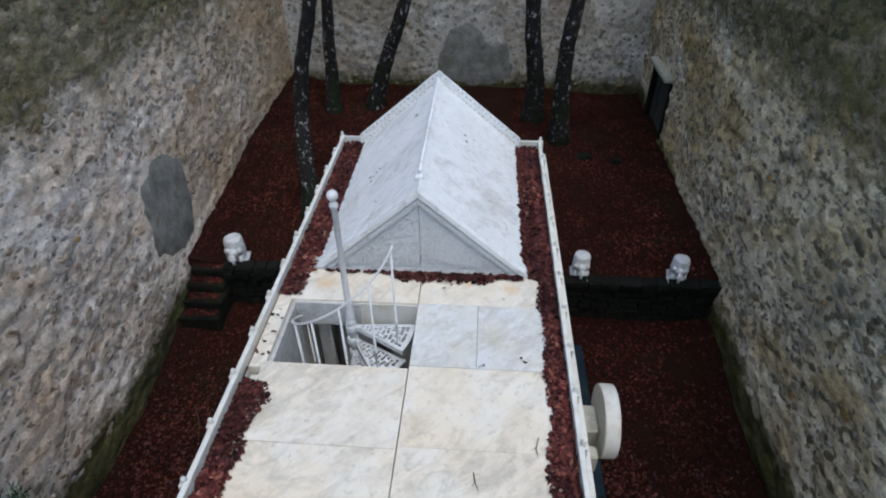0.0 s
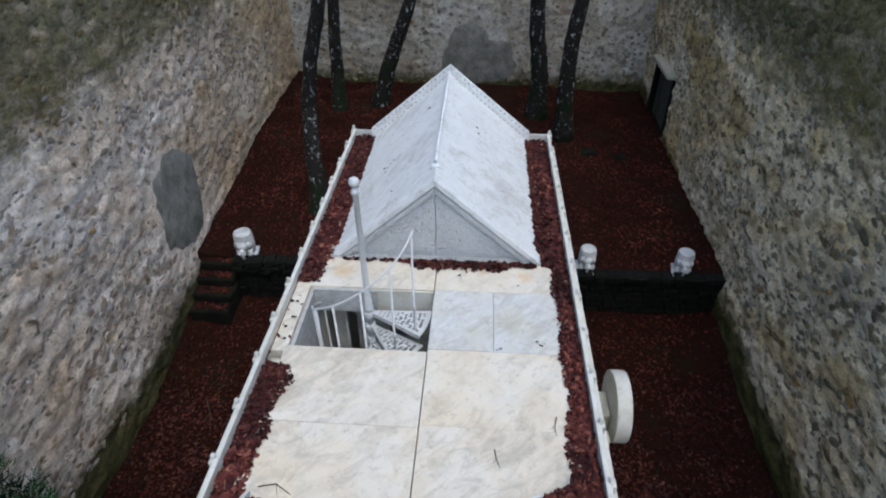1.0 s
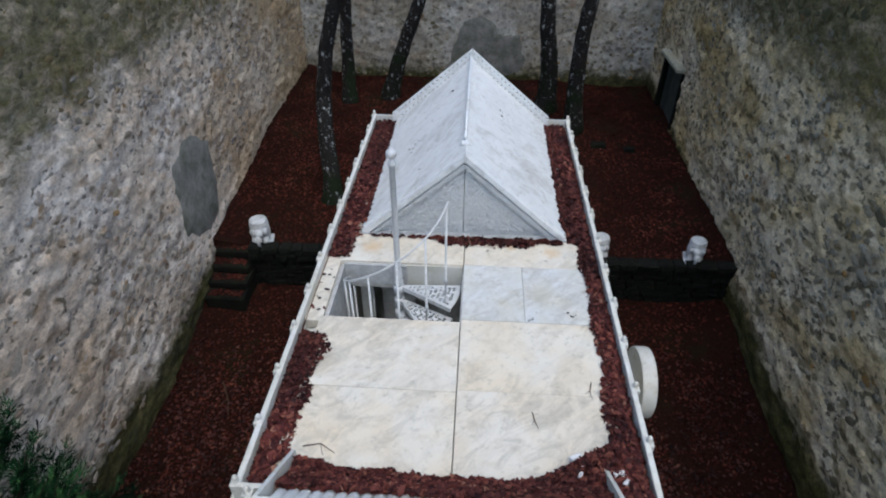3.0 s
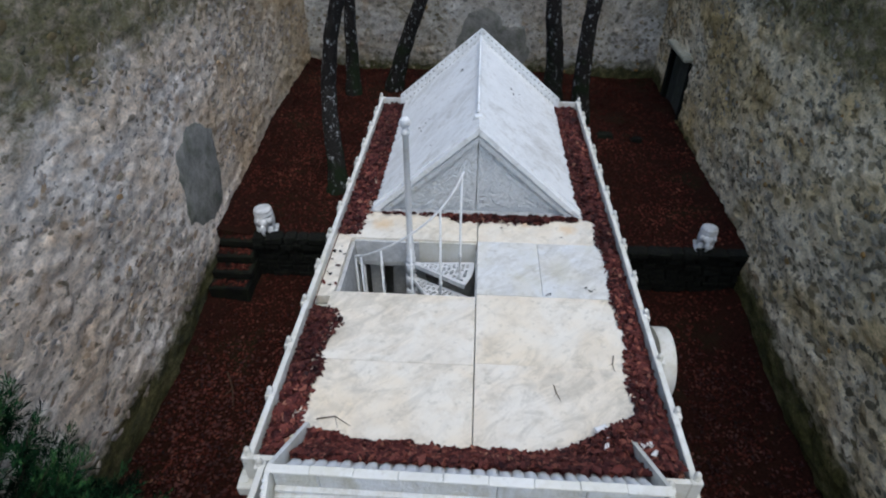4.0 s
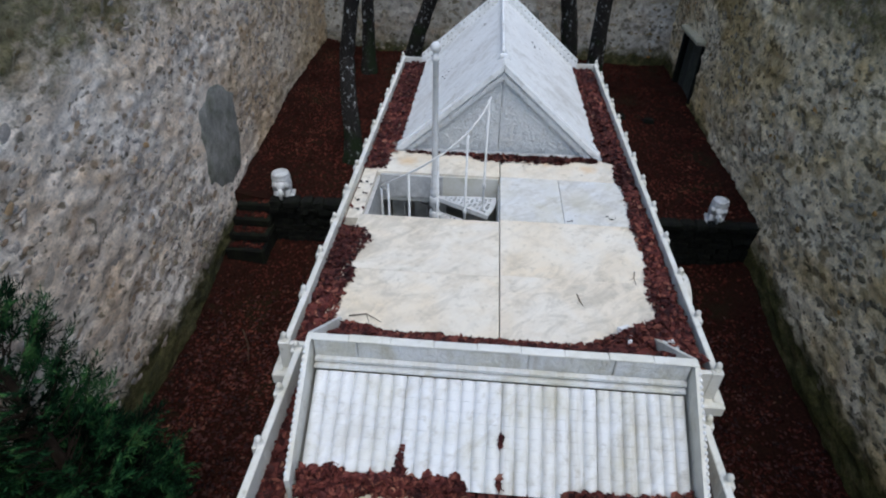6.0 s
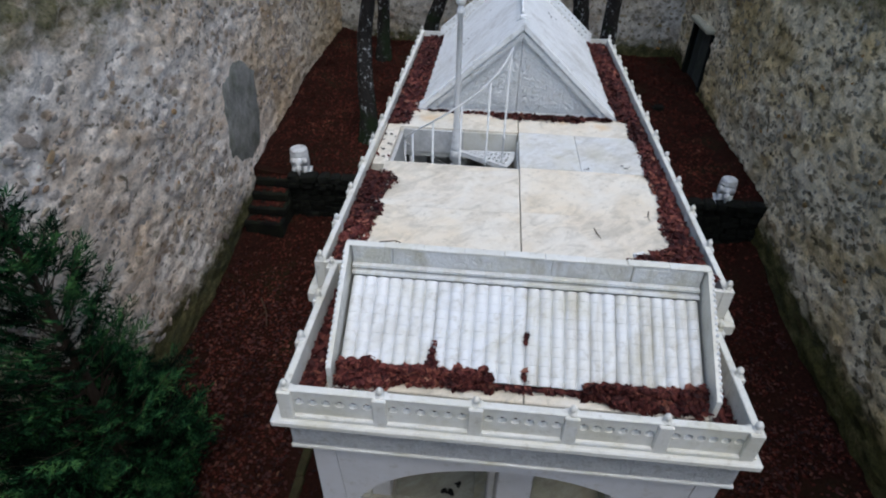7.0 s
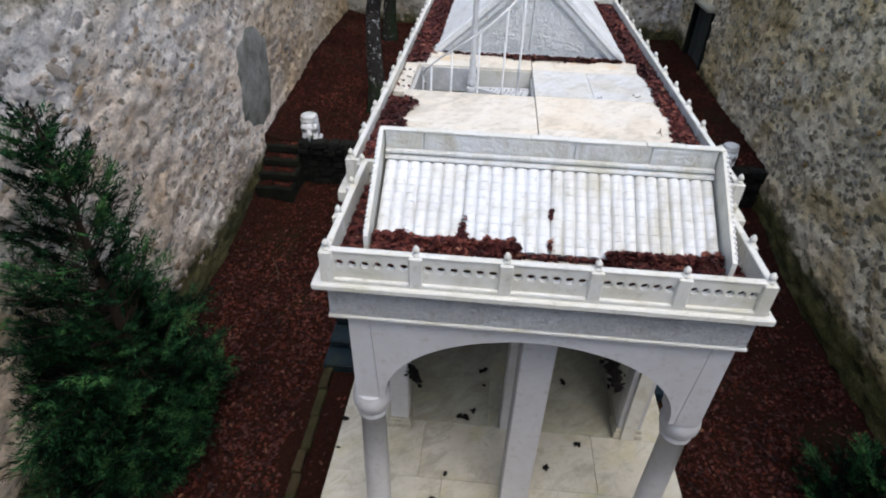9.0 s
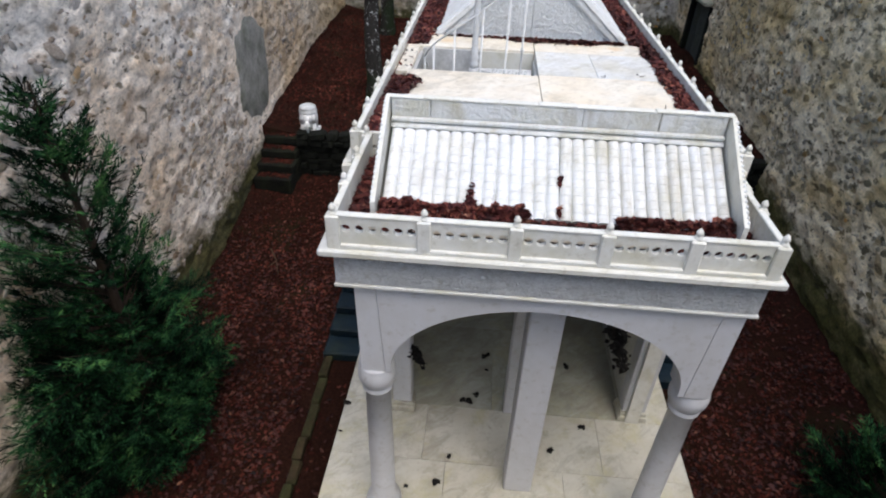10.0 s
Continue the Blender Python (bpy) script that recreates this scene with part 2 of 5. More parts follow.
def bark_mat(name):
    m, nt, bsdf, co = base_mat(name, 0.9, 0.2)
    n1 = noise_tex(nt, stretched(nt, co, (1, 1, 0.45)), 9, 6, 0.7, 0.5)
    col = ramp(nt, n1, [(0.3, (0.006, 0.006, 0.006)), (0.6, (0.018, 0.016, 0.015)), (0.8, (0.04, 0.036, 0.033))])
    spots = noise_tex(nt, stretched(nt, co, (1, 1, 0.6)), 9, 6, 0.72)
    col = mix(nt, ramp(nt, spots, [(0.585, (0, 0, 0)), (0.625, (0.9, 0.9, 0.9))]), col, (0.38, 0.41, 0.42))
    dots = noise_tex(nt, co, 24, 2, 0.5)
    col = mix(nt, ramp(nt, dots, [(0.69, (0, 0, 0)), (0.74, (0.8, 0.8, 0.8))]), col, (0.36, 0.38, 0.38))
    xyz = nt.nodes.new("ShaderNodeSeparateXYZ")
    nt.links.new(co, xyz.inputs[0])
    moss = math_node(nt, "ADD", noise_tex(nt, co, 2.2, 4, 0.6), math_node(nt, "MULTIPLY", math_node(nt, "SUBTRACT", 2.4, xyz.outputs[2]), 0.13))
    col = mix(nt, ramp(nt, moss, [(0.50, (0, 0, 0)), (0.66, (0.92, 0.92, 0.92))]), col, (0.007, 0.014, 0.004))
    nt.links.new(col, bsdf.inputs["Base Color"])
    bump(nt, bsdf, n1, 0.9, 0.03)
    return m


def soil_mat(name, stops):
    m, nt, bsdf, co = base_mat(name, 0.9, 0.08)
    n1 = noise_tex(nt, co, 22, 6, 0.75)
    col = ramp(nt, n1, stops)
    n2 = noise_tex(nt, co, 0.8, 5, 0.65)
    col = mix(nt, ramp(nt, n2, [(0.55, (0, 0, 0)), (0.72, (0.7, 0.7, 0.7))]), col, (0.016, 0.018, 0.008))
    nt.links.new(col, bsdf.inputs["Base Color"])
    bump(nt, bsdf, n1, 0.8, 0.03)
    return m


MARBLE = marble("marble_slab", (0.738, 0.700, 0.612), (0.720, 0.630, 0.485), (0.35, 0.33, 0.29), 0.34, blotch=0.62, grime=0.5, cool=(0.685, 0.655, 0.595), spots=((-1.14, 6.20, 0.16), (0.62, 6.32, 0.10), (1.12, 6.22, 0.14)))
MARBLE_COOL = marble("marble_slab_cool", (0.64, 0.66, 0.665), (0.64, 0.625, 0.575), (0.33, 0.34, 0.335), 0.42, blotch=0.5, grime=0.5, green=0.35)
MARBLE_ROOF = marble("marble_roof", (0.815, 0.83, 0.83), (0.765, 0.785, 0.79), (0.42, 0.44, 0.44), 0.25, blotch=0.35, grime=0.42)
MARBLE_RELIEF = marble("marble_relief", (0.69, 0.715, 0.735), (0.63, 0.65, 0.66), (0.42, 0.43, 0.43), 0.45, relief=1.0)
MARBLE_GABLE = marble("marble_gable", (0.70, 0.73, 0.745), (0.65, 0.68, 0.69), (0.46, 0.48, 0.48), 0.3, relief=0.6, blotch=0.15)
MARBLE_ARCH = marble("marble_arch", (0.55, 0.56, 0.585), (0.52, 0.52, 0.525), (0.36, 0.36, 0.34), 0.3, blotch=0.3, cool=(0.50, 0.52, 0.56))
MARBLE_CREST = marble("marble_crest", (0.66, 0.68, 0.685), (0.62, 0.62, 0.57), (0.34, 0.34, 0.30), 0.45, relief=0.3, green=0.6, blotch=0.6, runs=0.45)
MARBLE_TRIM = marble("marble_trim", (0.70, 0.70, 0.665), (0.65, 0.635, 0.555), (0.36, 0.345, 0.28), 0.28, green=0.42)
MARBLE_TILE = marble("marble_tile", (0.715, 0.735, 0.755), (0.68, 0.69, 0.685), (0.370, 0.352, 0.290), 0.55, green=0.25)
MARBLE_TILE_STAINED = marble("marble_tile_stained", (0.71, 0.725, 0.735), (0.67, 0.67, 0.64), (0.370, 0.340, 0.250), 0.55, green=0.35, runs=0.55)
MARBLE_FLOOR = marble("marble_floor", (0.52, 0.51, 0.45), (0.46, 0.435, 0.36), (0.24, 0.22, 0.17), 0.25, green=0.7, cool=(0.5, 0.5, 0.43), blotch=0.9, grime=0.85)
IRON_WHITE = marble("white_painted_iron", (0.686, 0.695, 0.704), (0.634, 0.651, 0.651), (0.440, 0.422, 0.370), 0.4)
BLUE = stone_mat("blue_painted_stone", (0.004, 0.012, 0.022), (0.007, 0.020, 0.036), 0.6, 0.25, 2.0)
PLASTER_IN = stone_mat("inner_plaster", (0.62, 0.64, 0.65), (0.52, 0.53, 0.52), 0.9, 0.0, 1.5)
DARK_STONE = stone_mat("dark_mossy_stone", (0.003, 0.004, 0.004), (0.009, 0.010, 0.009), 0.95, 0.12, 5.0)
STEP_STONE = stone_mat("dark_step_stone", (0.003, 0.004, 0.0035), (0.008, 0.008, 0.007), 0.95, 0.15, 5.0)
WALL_L = rubble("rubble_wall_pale", [(0.686, 0.63, 0.57), (0.416, 0.33, 0.247), (0.801, 0.7, 0.598), (0.281, 0.25, 0.209), (0.853, 0.79, 0.72), (0.749, 0.65, 0.545), (0.90, 0.80, 0.675)], 4.85, 3.0, 0.22, 0.60, 1.0)
WALL_R = rubble("rubble_wall_grey", [(0.693, 0.62, 0.455), (0.367, 0.3, 0.182), (0.819, 0.73, 0.546), (0.179, 0.15, 0.091), (0.84, 0.75, 0.564), (0.672, 0.56, 0.346), (0.84, 0.73, 0.491)], 4.7, 11.0, 0.65, 0.565)
WALL_B = rubble("rubble_wall_far", [(0.40, 0.40, 0.38), (0.24, 0.225, 0.195), (0.52, 0.51, 0.48), (0.17, 0.165, 0.15), (0.56, 0.56, 0.53), (0.44, 0.41, 0.36), (0.82, 0.78, 0.68)], 6.0, 23.0, 0.4, 0.60, along=False)
PATCH = stone_mat("grey_cement_patch", (0.13, 0.135, 0.125), (0.31, 0.31, 0.30), 0.92, 0.45, 2.4)
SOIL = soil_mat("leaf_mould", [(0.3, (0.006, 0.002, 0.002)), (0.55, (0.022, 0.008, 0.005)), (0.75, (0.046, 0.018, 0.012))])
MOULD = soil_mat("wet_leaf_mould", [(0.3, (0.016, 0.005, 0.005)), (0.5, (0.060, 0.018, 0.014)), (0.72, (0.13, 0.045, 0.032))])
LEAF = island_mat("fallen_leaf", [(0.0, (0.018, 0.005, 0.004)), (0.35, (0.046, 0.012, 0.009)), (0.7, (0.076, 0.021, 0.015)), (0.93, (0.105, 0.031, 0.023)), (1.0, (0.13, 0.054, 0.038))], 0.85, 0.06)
LEAF_NEAR = island_mat("curled_brown_leaf", [(0.0, (0.007, 0.002, 0.003)), (0.3, (0.028, 0.009, 0.009)), (0.6, (0.066, 0.020, 0.019)), (0.8, (0.072, 0.031, 0.028)), (0.93, (0.105, 0.034, 0.027)), (0.99, (0.16, 0.070, 0.050)), (1.0, (0.25, 0.125, 0.07))], 0.7, 0.2)
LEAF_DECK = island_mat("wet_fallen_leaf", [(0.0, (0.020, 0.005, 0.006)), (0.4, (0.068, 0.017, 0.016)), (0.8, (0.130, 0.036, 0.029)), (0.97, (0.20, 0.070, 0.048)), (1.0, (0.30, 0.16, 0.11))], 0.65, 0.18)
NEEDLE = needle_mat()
GREEN_LEAF = island_mat("tree_leaf", [(0.0, (0.02, 0.045, 0.015)), (1.0, (0.06, 0.11, 0.03))], 0.6, 0.3)
BARK = bark_mat("lichen_bark")
CONIFER_BARK = stone_mat("conifer_bark", (0.03, 0.02, 0.014), (0.07, 0.05, 0.035), 0.9, 0.0, 9.0)
DOOR_WOOD = stone_mat("weathered_door_wood", (0.040, 0.046, 0.046), (0.085, 0.092, 0.085), 0.85, 0.3, 3.0)
LINTEL = stone_mat("pale_lintel_stone", (0.50, 0.50, 0.43), (0.40, 0.40, 0.31), 0.9, 0.2, 4.0)
# stained floor marble in a darker tone, for inside
INNER_FLOOR = marble("darker_inner_floor", (0.44, 0.445, 0.38), (0.36, 0.355, 0.27), (0.17, 0.165, 0.12), 0.6, green=0.7, cool=(0.36, 0.37, 0.33), blotch=0.9, grime=0.95)
CERAMIC = marble("white_glazed_ceramic", (0.686, 0.704, 0.722), (0.616, 0.642, 0.651), (0.246, 0.282, 0.317), 0.9, green=0.25)
KERB = stone_mat("brown_mossy_kerb", (0.055, 0.040, 0.022), (0.022, 0.018, 0.010), 0.92, 0.5, 6.0)
TWIG = stone_mat("twig_bark", (0.05, 0.035, 0.022), (0.11, 0.08, 0.05), 0.9, 0.0, 20.0)
DARK_LEAF = stone_mat("black_dead_leaf", (0.006, 0.006, 0.007), (0.02, 0.018, 0.016), 0.7, 0.0, 20.0)

# ---- mesh helpers ----


class Shape:
    """Vertices and faces gathered piece by piece."""

    def __init__(self):
        self.v, self.f = [], []

    def add(self, verts, faces):
        k = len(self.v)
        self.v += [tuple(p) for p in verts]
        self.f += [tuple(i + k for i in q) for q in faces]
        return self

    def box(self, x0, x1, y0, y1, z0, z1, c=0.0):
        if c <= 0:
            v = [(x, y, z) for z in (z0, z1) for y in (y0, y1) for x in (x0, x1)]
            return self.add(v, [(0, 2, 3, 1), (4, 5, 7, 6), (0, 1, 5, 4), (2, 6, 7, 3), (0, 4, 6, 2), (1, 3, 7, 5)])
        rings = []
        for z, d in ((z0, c), (z0 + c, 0), (z1 - c, 0), (z1, c)):
            e = c if d == 0 else c
            a, b, p, q = x0 + d, x1 - d, y0 + d, y1 - d
            rings.append([(a + e, p, z), (b - e, p, z), (b, p + e, z), (b, q - e, z), (b - e, q, z), (a + e, q, z), (a, q - e, z), (a, p + e, z)])
        v = [p for r in rings for p in r]
        f = [tuple(range(7, -1, -1)), tuple(range(24, 32))]
        for k in range(3):
            for i in range(8):
                j = (i + 1) % 8
                f.append((8 * k + i, 8 * k + j, 8 * k + 8 + j, 8 * k + 8 + i))
        return self.add(v, f)

    def prism(self, outline, axis, a, b):
        """An outline of (u, w) pulled from a to b along an axis; u, w are the other axes in order."""
        n = len(outline)

        def place(u, w, h):
            return {"x": (h, u, w), "y": (u, h, w), "z": (u, w, h)}[axis]
        v = [place(u, w, a) for u, w in outline] + [place(u, w, b) for u, w in outline]
        f = [tuple(range(n)), tuple(range(2 * n - 1, n - 1, -1))]
        f += [(i, i + n, (i + 1) % n + n, (i + 1) % n) for i in range(n)]
        return self.add(v, f)

    def lathe(self, profile, cx, cy, n=20):
        k = len(profile)
        v = [(cx + r * math.cos(2 * math.pi * i / n), cy + r * math.sin(2 * math.pi * i / n), z) for r, z in profile for i in range(n)]
        f = [(j * n + i, j * n + (i + 1) % n, (j + 1) * n + (i + 1) % n, (j + 1) * n + i) for j in range(k - 1) for i in range(n)]
        f += [tuple(range(n - 1, -1, -1)), tuple(range((k - 1) * n, k * n))]
        return self.add(v, f)

    def tube(self, path, radii, n=8):
        path = [Vector(p) for p in path]
        if not isinstance(radii, (list, tuple)):
            radii = [radii] * len(path)
        v, f = [], []
        side = None
        for i, p in enumerate(path):
            d = (path[min(i + 1, len(path) - 1)] - path[max(i - 1, 0)]).normalized()
            ref = side or (Vector((1, 0, 0)) if abs(d.x) < 0.8 else Vector((0, 1, 0)))
            side = (ref - d * ref.dot(d)).normalized()
            up = d.cross(side)
            v += [tuple(p + radii[i] * (math.cos(a) * side + math.sin(a) * up)) for a in (2 * math.pi * k / n for k in range(n))]
        for i in range(len(path) - 1):
            f += [(i * n + k, i * n + (k + 1) % n, (i + 1) * n + (k + 1) % n, (i + 1) * n + k) for k in range(n)]
        f += [tuple(range(n - 1, -1, -1)), tuple(range((len(path) - 1) * n, len(path) * n))]
        return self.add(v, f)

    def pierced(self, width, height, cells, place, thick=0.03, hole=0.32, band=None, arched=True, n=8):
        """A panel with a row of pierced holes. place(u, w, d) gives the point; w from 0 to height, holes inside band (low, high)."""
        lo, hi = band or (0.0, height)
        step = width / cells
        r = hole * min(step, hi - lo)
        for d in (0.0, thick):
            flip = d == 0.0
            quads = []
            for a, b in ((0.0, lo), (hi, height)):
                if b - a > 1e-6:
                    quads.append([(0, a), (width, a), (width, b), (0, b)])
            for q in quads:
                self.add([place(u, w, d) for u, w in q], [(0, 1, 2, 3) if flip else (3, 2, 1, 0)])
            for c in range(cells):
                u0, cu, cw = c * step, (c + 0.5) * step, (lo + hi) / 2
                outer, inner = [], []
                for k in range(n):
                    a = 2 * math.pi * k / n
                    ca, sa = math.cos(a), math.sin(a)
                    s = max(abs(ca), abs(sa))
                    outer.append((cu + ca / s * step / 2, cw + sa / s * (hi - lo) / 2))
                    inner.append((cu + r * ca, cw + r * sa * (0.85 if arched and sa < 0 else 1.1)))
                v = [place(u, w, d) for u, w in outer + inner]
                f = [(k, (k + 1) % n, n + (k + 1) % n, n + k) for k in range(n)]
                self.add(v, f if flip else [q[::-1] for q in f])
                if flip:
                    v = [place(u, w, 0.0) for u, w in inner] + [place(u, w, thick) for u, w in inner]
                    self.add(v, [(k, (k + 1) % n, n + (k + 1) % n, n + k) for k in range(n)])
        rim = [(0, 0), (width, 0), (width, height), (0, height)]
        v = [place(u, w, 0.0) for u, w in rim] + [place(u, w, thick) for u, w in rim]
        return self.add(v, [(k, k + 4, (k + 1) % 4 + 4, (k + 1) % 4) for k in range(4)])

    def mesh(self, name, material, smooth=False):
        me = bpy.data.meshes.new(name)
        me.from_pydata(self.v, [], self.f)
        me.materials.append(material)
        if smooth:
            me.polygons.foreach_set("use_smooth", [True] * len(me.polygons))
        me.update()
        return me


def fixed(me):
    bm = bmesh.new()
    bm.from_mesh(me)
    bmesh.ops.recalc_face_normals(bm, faces=bm.faces)
    bm.to_mesh(me)
    bm.free()
    return me


def thing(name, at, label, category, group="", kind=""):
    e = new(name)
    e.location = at
    e.empty_display_size = 0.1
    return tagged(e, label, category, group, kind)


def part(name, shape, material, parent, label="", smooth=False, fix=True):
    """Links a shape, given in world places, as one mesh under a thing or a part."""
    me = shape.mesh(name, material, smooth)
    if fix:
        fixed(me)
    return child(name, me, parent, label)


def child(name, me, parent, label=""):
    ob = new(name, me)
    ob.parent = parent
    m = Matrix.Translation(parent.location) if parent.parent is None else Matrix.Translation(parent.parent.location)
    ob.matrix_parent_inverse = m.inverted() if parent.parent is None else Matrix.Identity(4)
    if parent.parent is None and parent.type == "MESH":
        ob.matrix_parent_inverse = Matrix.Identity(4)
    if label:
        ob["label"] = label
    return ob


def solo(name, shape, material, label, category, group="", kind="", smooth=False, fix=True):
    me = shape.mesh(name, material, smooth)
    if fix:
        fixed(me)
    return tagged(new(name, me), label, category, group, kind)


def leaf_shape(rng, n, place, size, lift=0.02, curl=0.35):
    """n curled leaves, each folded along its midrib. place(rng) gives (x, y, z)."""
    s = Shape()
    v, f = [], []
    for i in range(n):
        p = place(rng)
        if p is None:
            continue
        L = size * rng.uniform(0.6, 1.4)
        W = L * rng.uniform(0.42, 0.75)
        a = rng.uniform(0, 2 * math.pi)
        t, r = rng.gauss(0, 0.28), rng.gauss(0, 0.35)
        m = Matrix.Translation((p[0], p[1], p[2] + lift * rng.random())) @ Euler((t, r, a)).to_matrix().to_4x4()
        c = curl * W * rng.uniform(-0.4, 1)
        p1, p2, tip = rng.uniform(0.38, 0.55), rng.uniform(0.25, 0.5), 0.15 * L * rng.uniform(-1, 1)
        pts = [(-L / 2, 0, 0), (-0.18 * L, -W * p1, c), (0.2 * L, -W * p2, 0.8 * c), (L / 2, 0, tip), (0.2 * L, W * p1, 0.8 * c), (-0.18 * L, W * p2, c)]
        k = len(v)
        v += [tuple(m @ Vector(q)) for q in pts]
        f += [(k, k + 1, k + 2, k + 3), (k, k + 3, k + 4, k + 5)]
    return s.add(v, f)


def wobble(x, y, s=1.0, k=0.0):
    return noise.noise(Vector((x * s, y * s, k)))


# ---- ground ----
GX0, GX1, GY0, GY1 = -5.85, 5.9, -5.0, 20.0


def ground_z(x, y):
    if y < 10.7:
        z = -0.78 + 0.50 * max(0.0, min(1.0, (y - 7.2) / 2.8)) ** 1.5
    else:
        z = 0.69 + 0.56 * min(1.0, (y - 10.7) / 7.0) ** 0.9
    if y > 11:
        z += (0.14 * max(0.0, -4.2 - x) - 0.07 * max(0.0, x - 2.2)) * min(1.0, (y - 11) / 5)
    edge = max(0.0, abs(x) - 4.9)
    return z + 0.12 * edge + 0.05 * wobble(x, y, 0.9) + 0.02 * wobble(x, y, 3.1, 5.0)


def sheet(x0, x1, y0, y1, step, fz):
    nx, ny = max(2, round((x1 - x0) / step) + 1), max(2, round((y1 - y0) / step) + 1)
    xs, ys = np.linspace(x0, x1, nx), np.linspace(y0, y1, ny)
    v = [(x, y, fz(x, y)) for y in ys for x in xs]
    f = [(j * nx + i, j * nx + i + 1, (j + 1) * nx + i + 1, (j + 1) * nx + i) for j in range(ny - 1) for i in range(nx - 1)]
    return Shape().add(v, f)


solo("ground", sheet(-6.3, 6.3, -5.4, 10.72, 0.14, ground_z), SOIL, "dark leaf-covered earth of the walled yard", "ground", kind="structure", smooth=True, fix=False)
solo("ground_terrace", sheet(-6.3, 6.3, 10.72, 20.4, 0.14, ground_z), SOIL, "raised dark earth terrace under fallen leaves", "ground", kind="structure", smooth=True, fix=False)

# ---- enclosing walls ----


def rough_wall(name, axis, at, inward, a, b, z0, z1, material, label, lump, step=0.065, cut=None, flat=None):
    """A rubble wall with thickness; its inner face is uneven. axis 'x': face at x = at, running along y from a to b."""
    nu, nz = round((b - a) / step) + 1, round((z1 - z0) / step) + 1
    us, zs = np.linspace(a, b, nu), np.linspace(z0, z1, nz)

    def place(u, z, d):
        return (at + inward * d, u, z) if axis == "x" else (u, at + inward * d, z)
    v, f = [], []
    for z in zs:
        for u in us:
            p = Vector((u * (0.65 if axis == "x" else 1.0), z, lump[1]))
            d = lump[0] * (0.5 * noise.noise(p * 0.7) + 0.45 * noise.noise(p * 2.6) + 0.5 * noise.noise(p * 6.0) + 0.3 * noise.noise(p * 11.0))
            if flat:
                q = ((u - flat[0]) / flat[2]) ** 2 + ((z - flat[1]) / flat[3]) ** 2
                d *= min(1.0, 0.12 + max(0.0, q - 0.8) * 2)
            v.append(place(u, z, d))
    for j in range(nz - 1):
        for i in range(nu - 1):
            if cut and cut[0] < (us[i] + us[i + 1]) / 2 < cut[1] and cut[2] < (zs[j] + zs[j + 1]) / 2 < cut[3]:
                continue
            f.append((j * nu + i, j * nu + i + 1, (j + 1) * nu + i + 1, (j + 1) * nu + i))
    s = Shape().add(v, f)
    k = len(s.v)
    s.v += [place(u, z, -0.6) for u, z in ((a, z0), (b, z0), (b, z1), (a, z1))]
    s.f += [(k, k + 1, k + 2, k + 3), (k + 3, k + 2, (nz - 1) * nu + nu - 1, (nz - 1) * nu)]
    return solo(name, s, material, label, "wall", kind="structure", smooth=True, fix=False)


DOOR_Y0, DOOR_Y1, DOOR_Z0, DOOR_Z1 = 16.8, 18.4, 0.86, 2.80
wall_west = rough_wall("wall_west", "x", GX0, 1, -5.0, 20.1, -1.2, 8.2, WALL_L, "high pale rubble stone wall with lime mortar and mossy top", (0.075, 3.3), flat=(10.75, 2.15, 1.1, 1.3))
wall_east = rough_wall("wall_east", "x", GX1, -1, -5.0, 20.1, -1.2, 8.2, WALL_R, "high grey rubble stone wall with dark moss", (0.085, 9.1), cut=(DOOR_Y0, DOOR_Y1, DOOR_Z0, DOOR_Z1))
wall_north = rough_wall("wall_north", "y", GY1, -1, -6.0, 6.1, -0.5, 8.2, WALL_B, "high weathered rubble stone wall behind the trees", (0.075, 5.7), flat=(0.3, 2.3, 1.5, 1.2))
# added out of view behind the camera; its height limits light from the south
wall_south = rough_wall("wall_south", "y", GY0, 1, -6.0, 6.1, -1.2, 6.4, WALL_R, "unseen rubble stone wall added behind the camera to close the yard", (0.05, 1.7), step=0.5)


def blob_patch(name, place, outline, material, parent, label):
    """A flat irregular patch of cement on a wall, slightly proud of it. outline: (u, w) points; the edge is made uneven."""
    pts = []
    n = len(outline)
    for i in range(n):
        a, b = Vector(outline[i]), Vector(outline[(i + 1) % n])
        for k in range(9):
            p = a.lerp(b, k / 9)
            pts.append((p.x + 0.10 * wobble(p.x * 2.6, p.y * 2.6) + 0.045 * wobble(p.x * 8, p.y * 8), p.y + 0.10 * wobble(p.x * 2.6, p.y * 2.6, 1, 7) + 0.045 * wobble(p.x * 8, p.y * 8, 1, 3)))
    cu, cw = sum(p[0] for p in pts) / len(pts), sum(p[1] for p in pts) / len(pts)
    v = [place(cu, cw, 0.025)]
    for r, d in ((0.3, 0.018), (0.6, 0.02), (0.90, 0.012), (1.0, -0.03)):
        v += [place(cu + (u - cu) * r, cw + (w - cw) * r, d + 0.008 * wobble(u * r * 3, w * r * 3)) for u, w in pts]
    m = len(pts)
    f = [(0, 1 + i, 1 + (i + 1) % m) for i in range(m)]
    for ring in range(3):
        o = 1 + ring * m
        f += [(o + i, o + m + i, o + m + (i + 1) % m, o + (i + 1) % m) for i in range(m)]
    s = Shape().add(v, f)
    return part(name, s, material, parent, label, smooth=True)


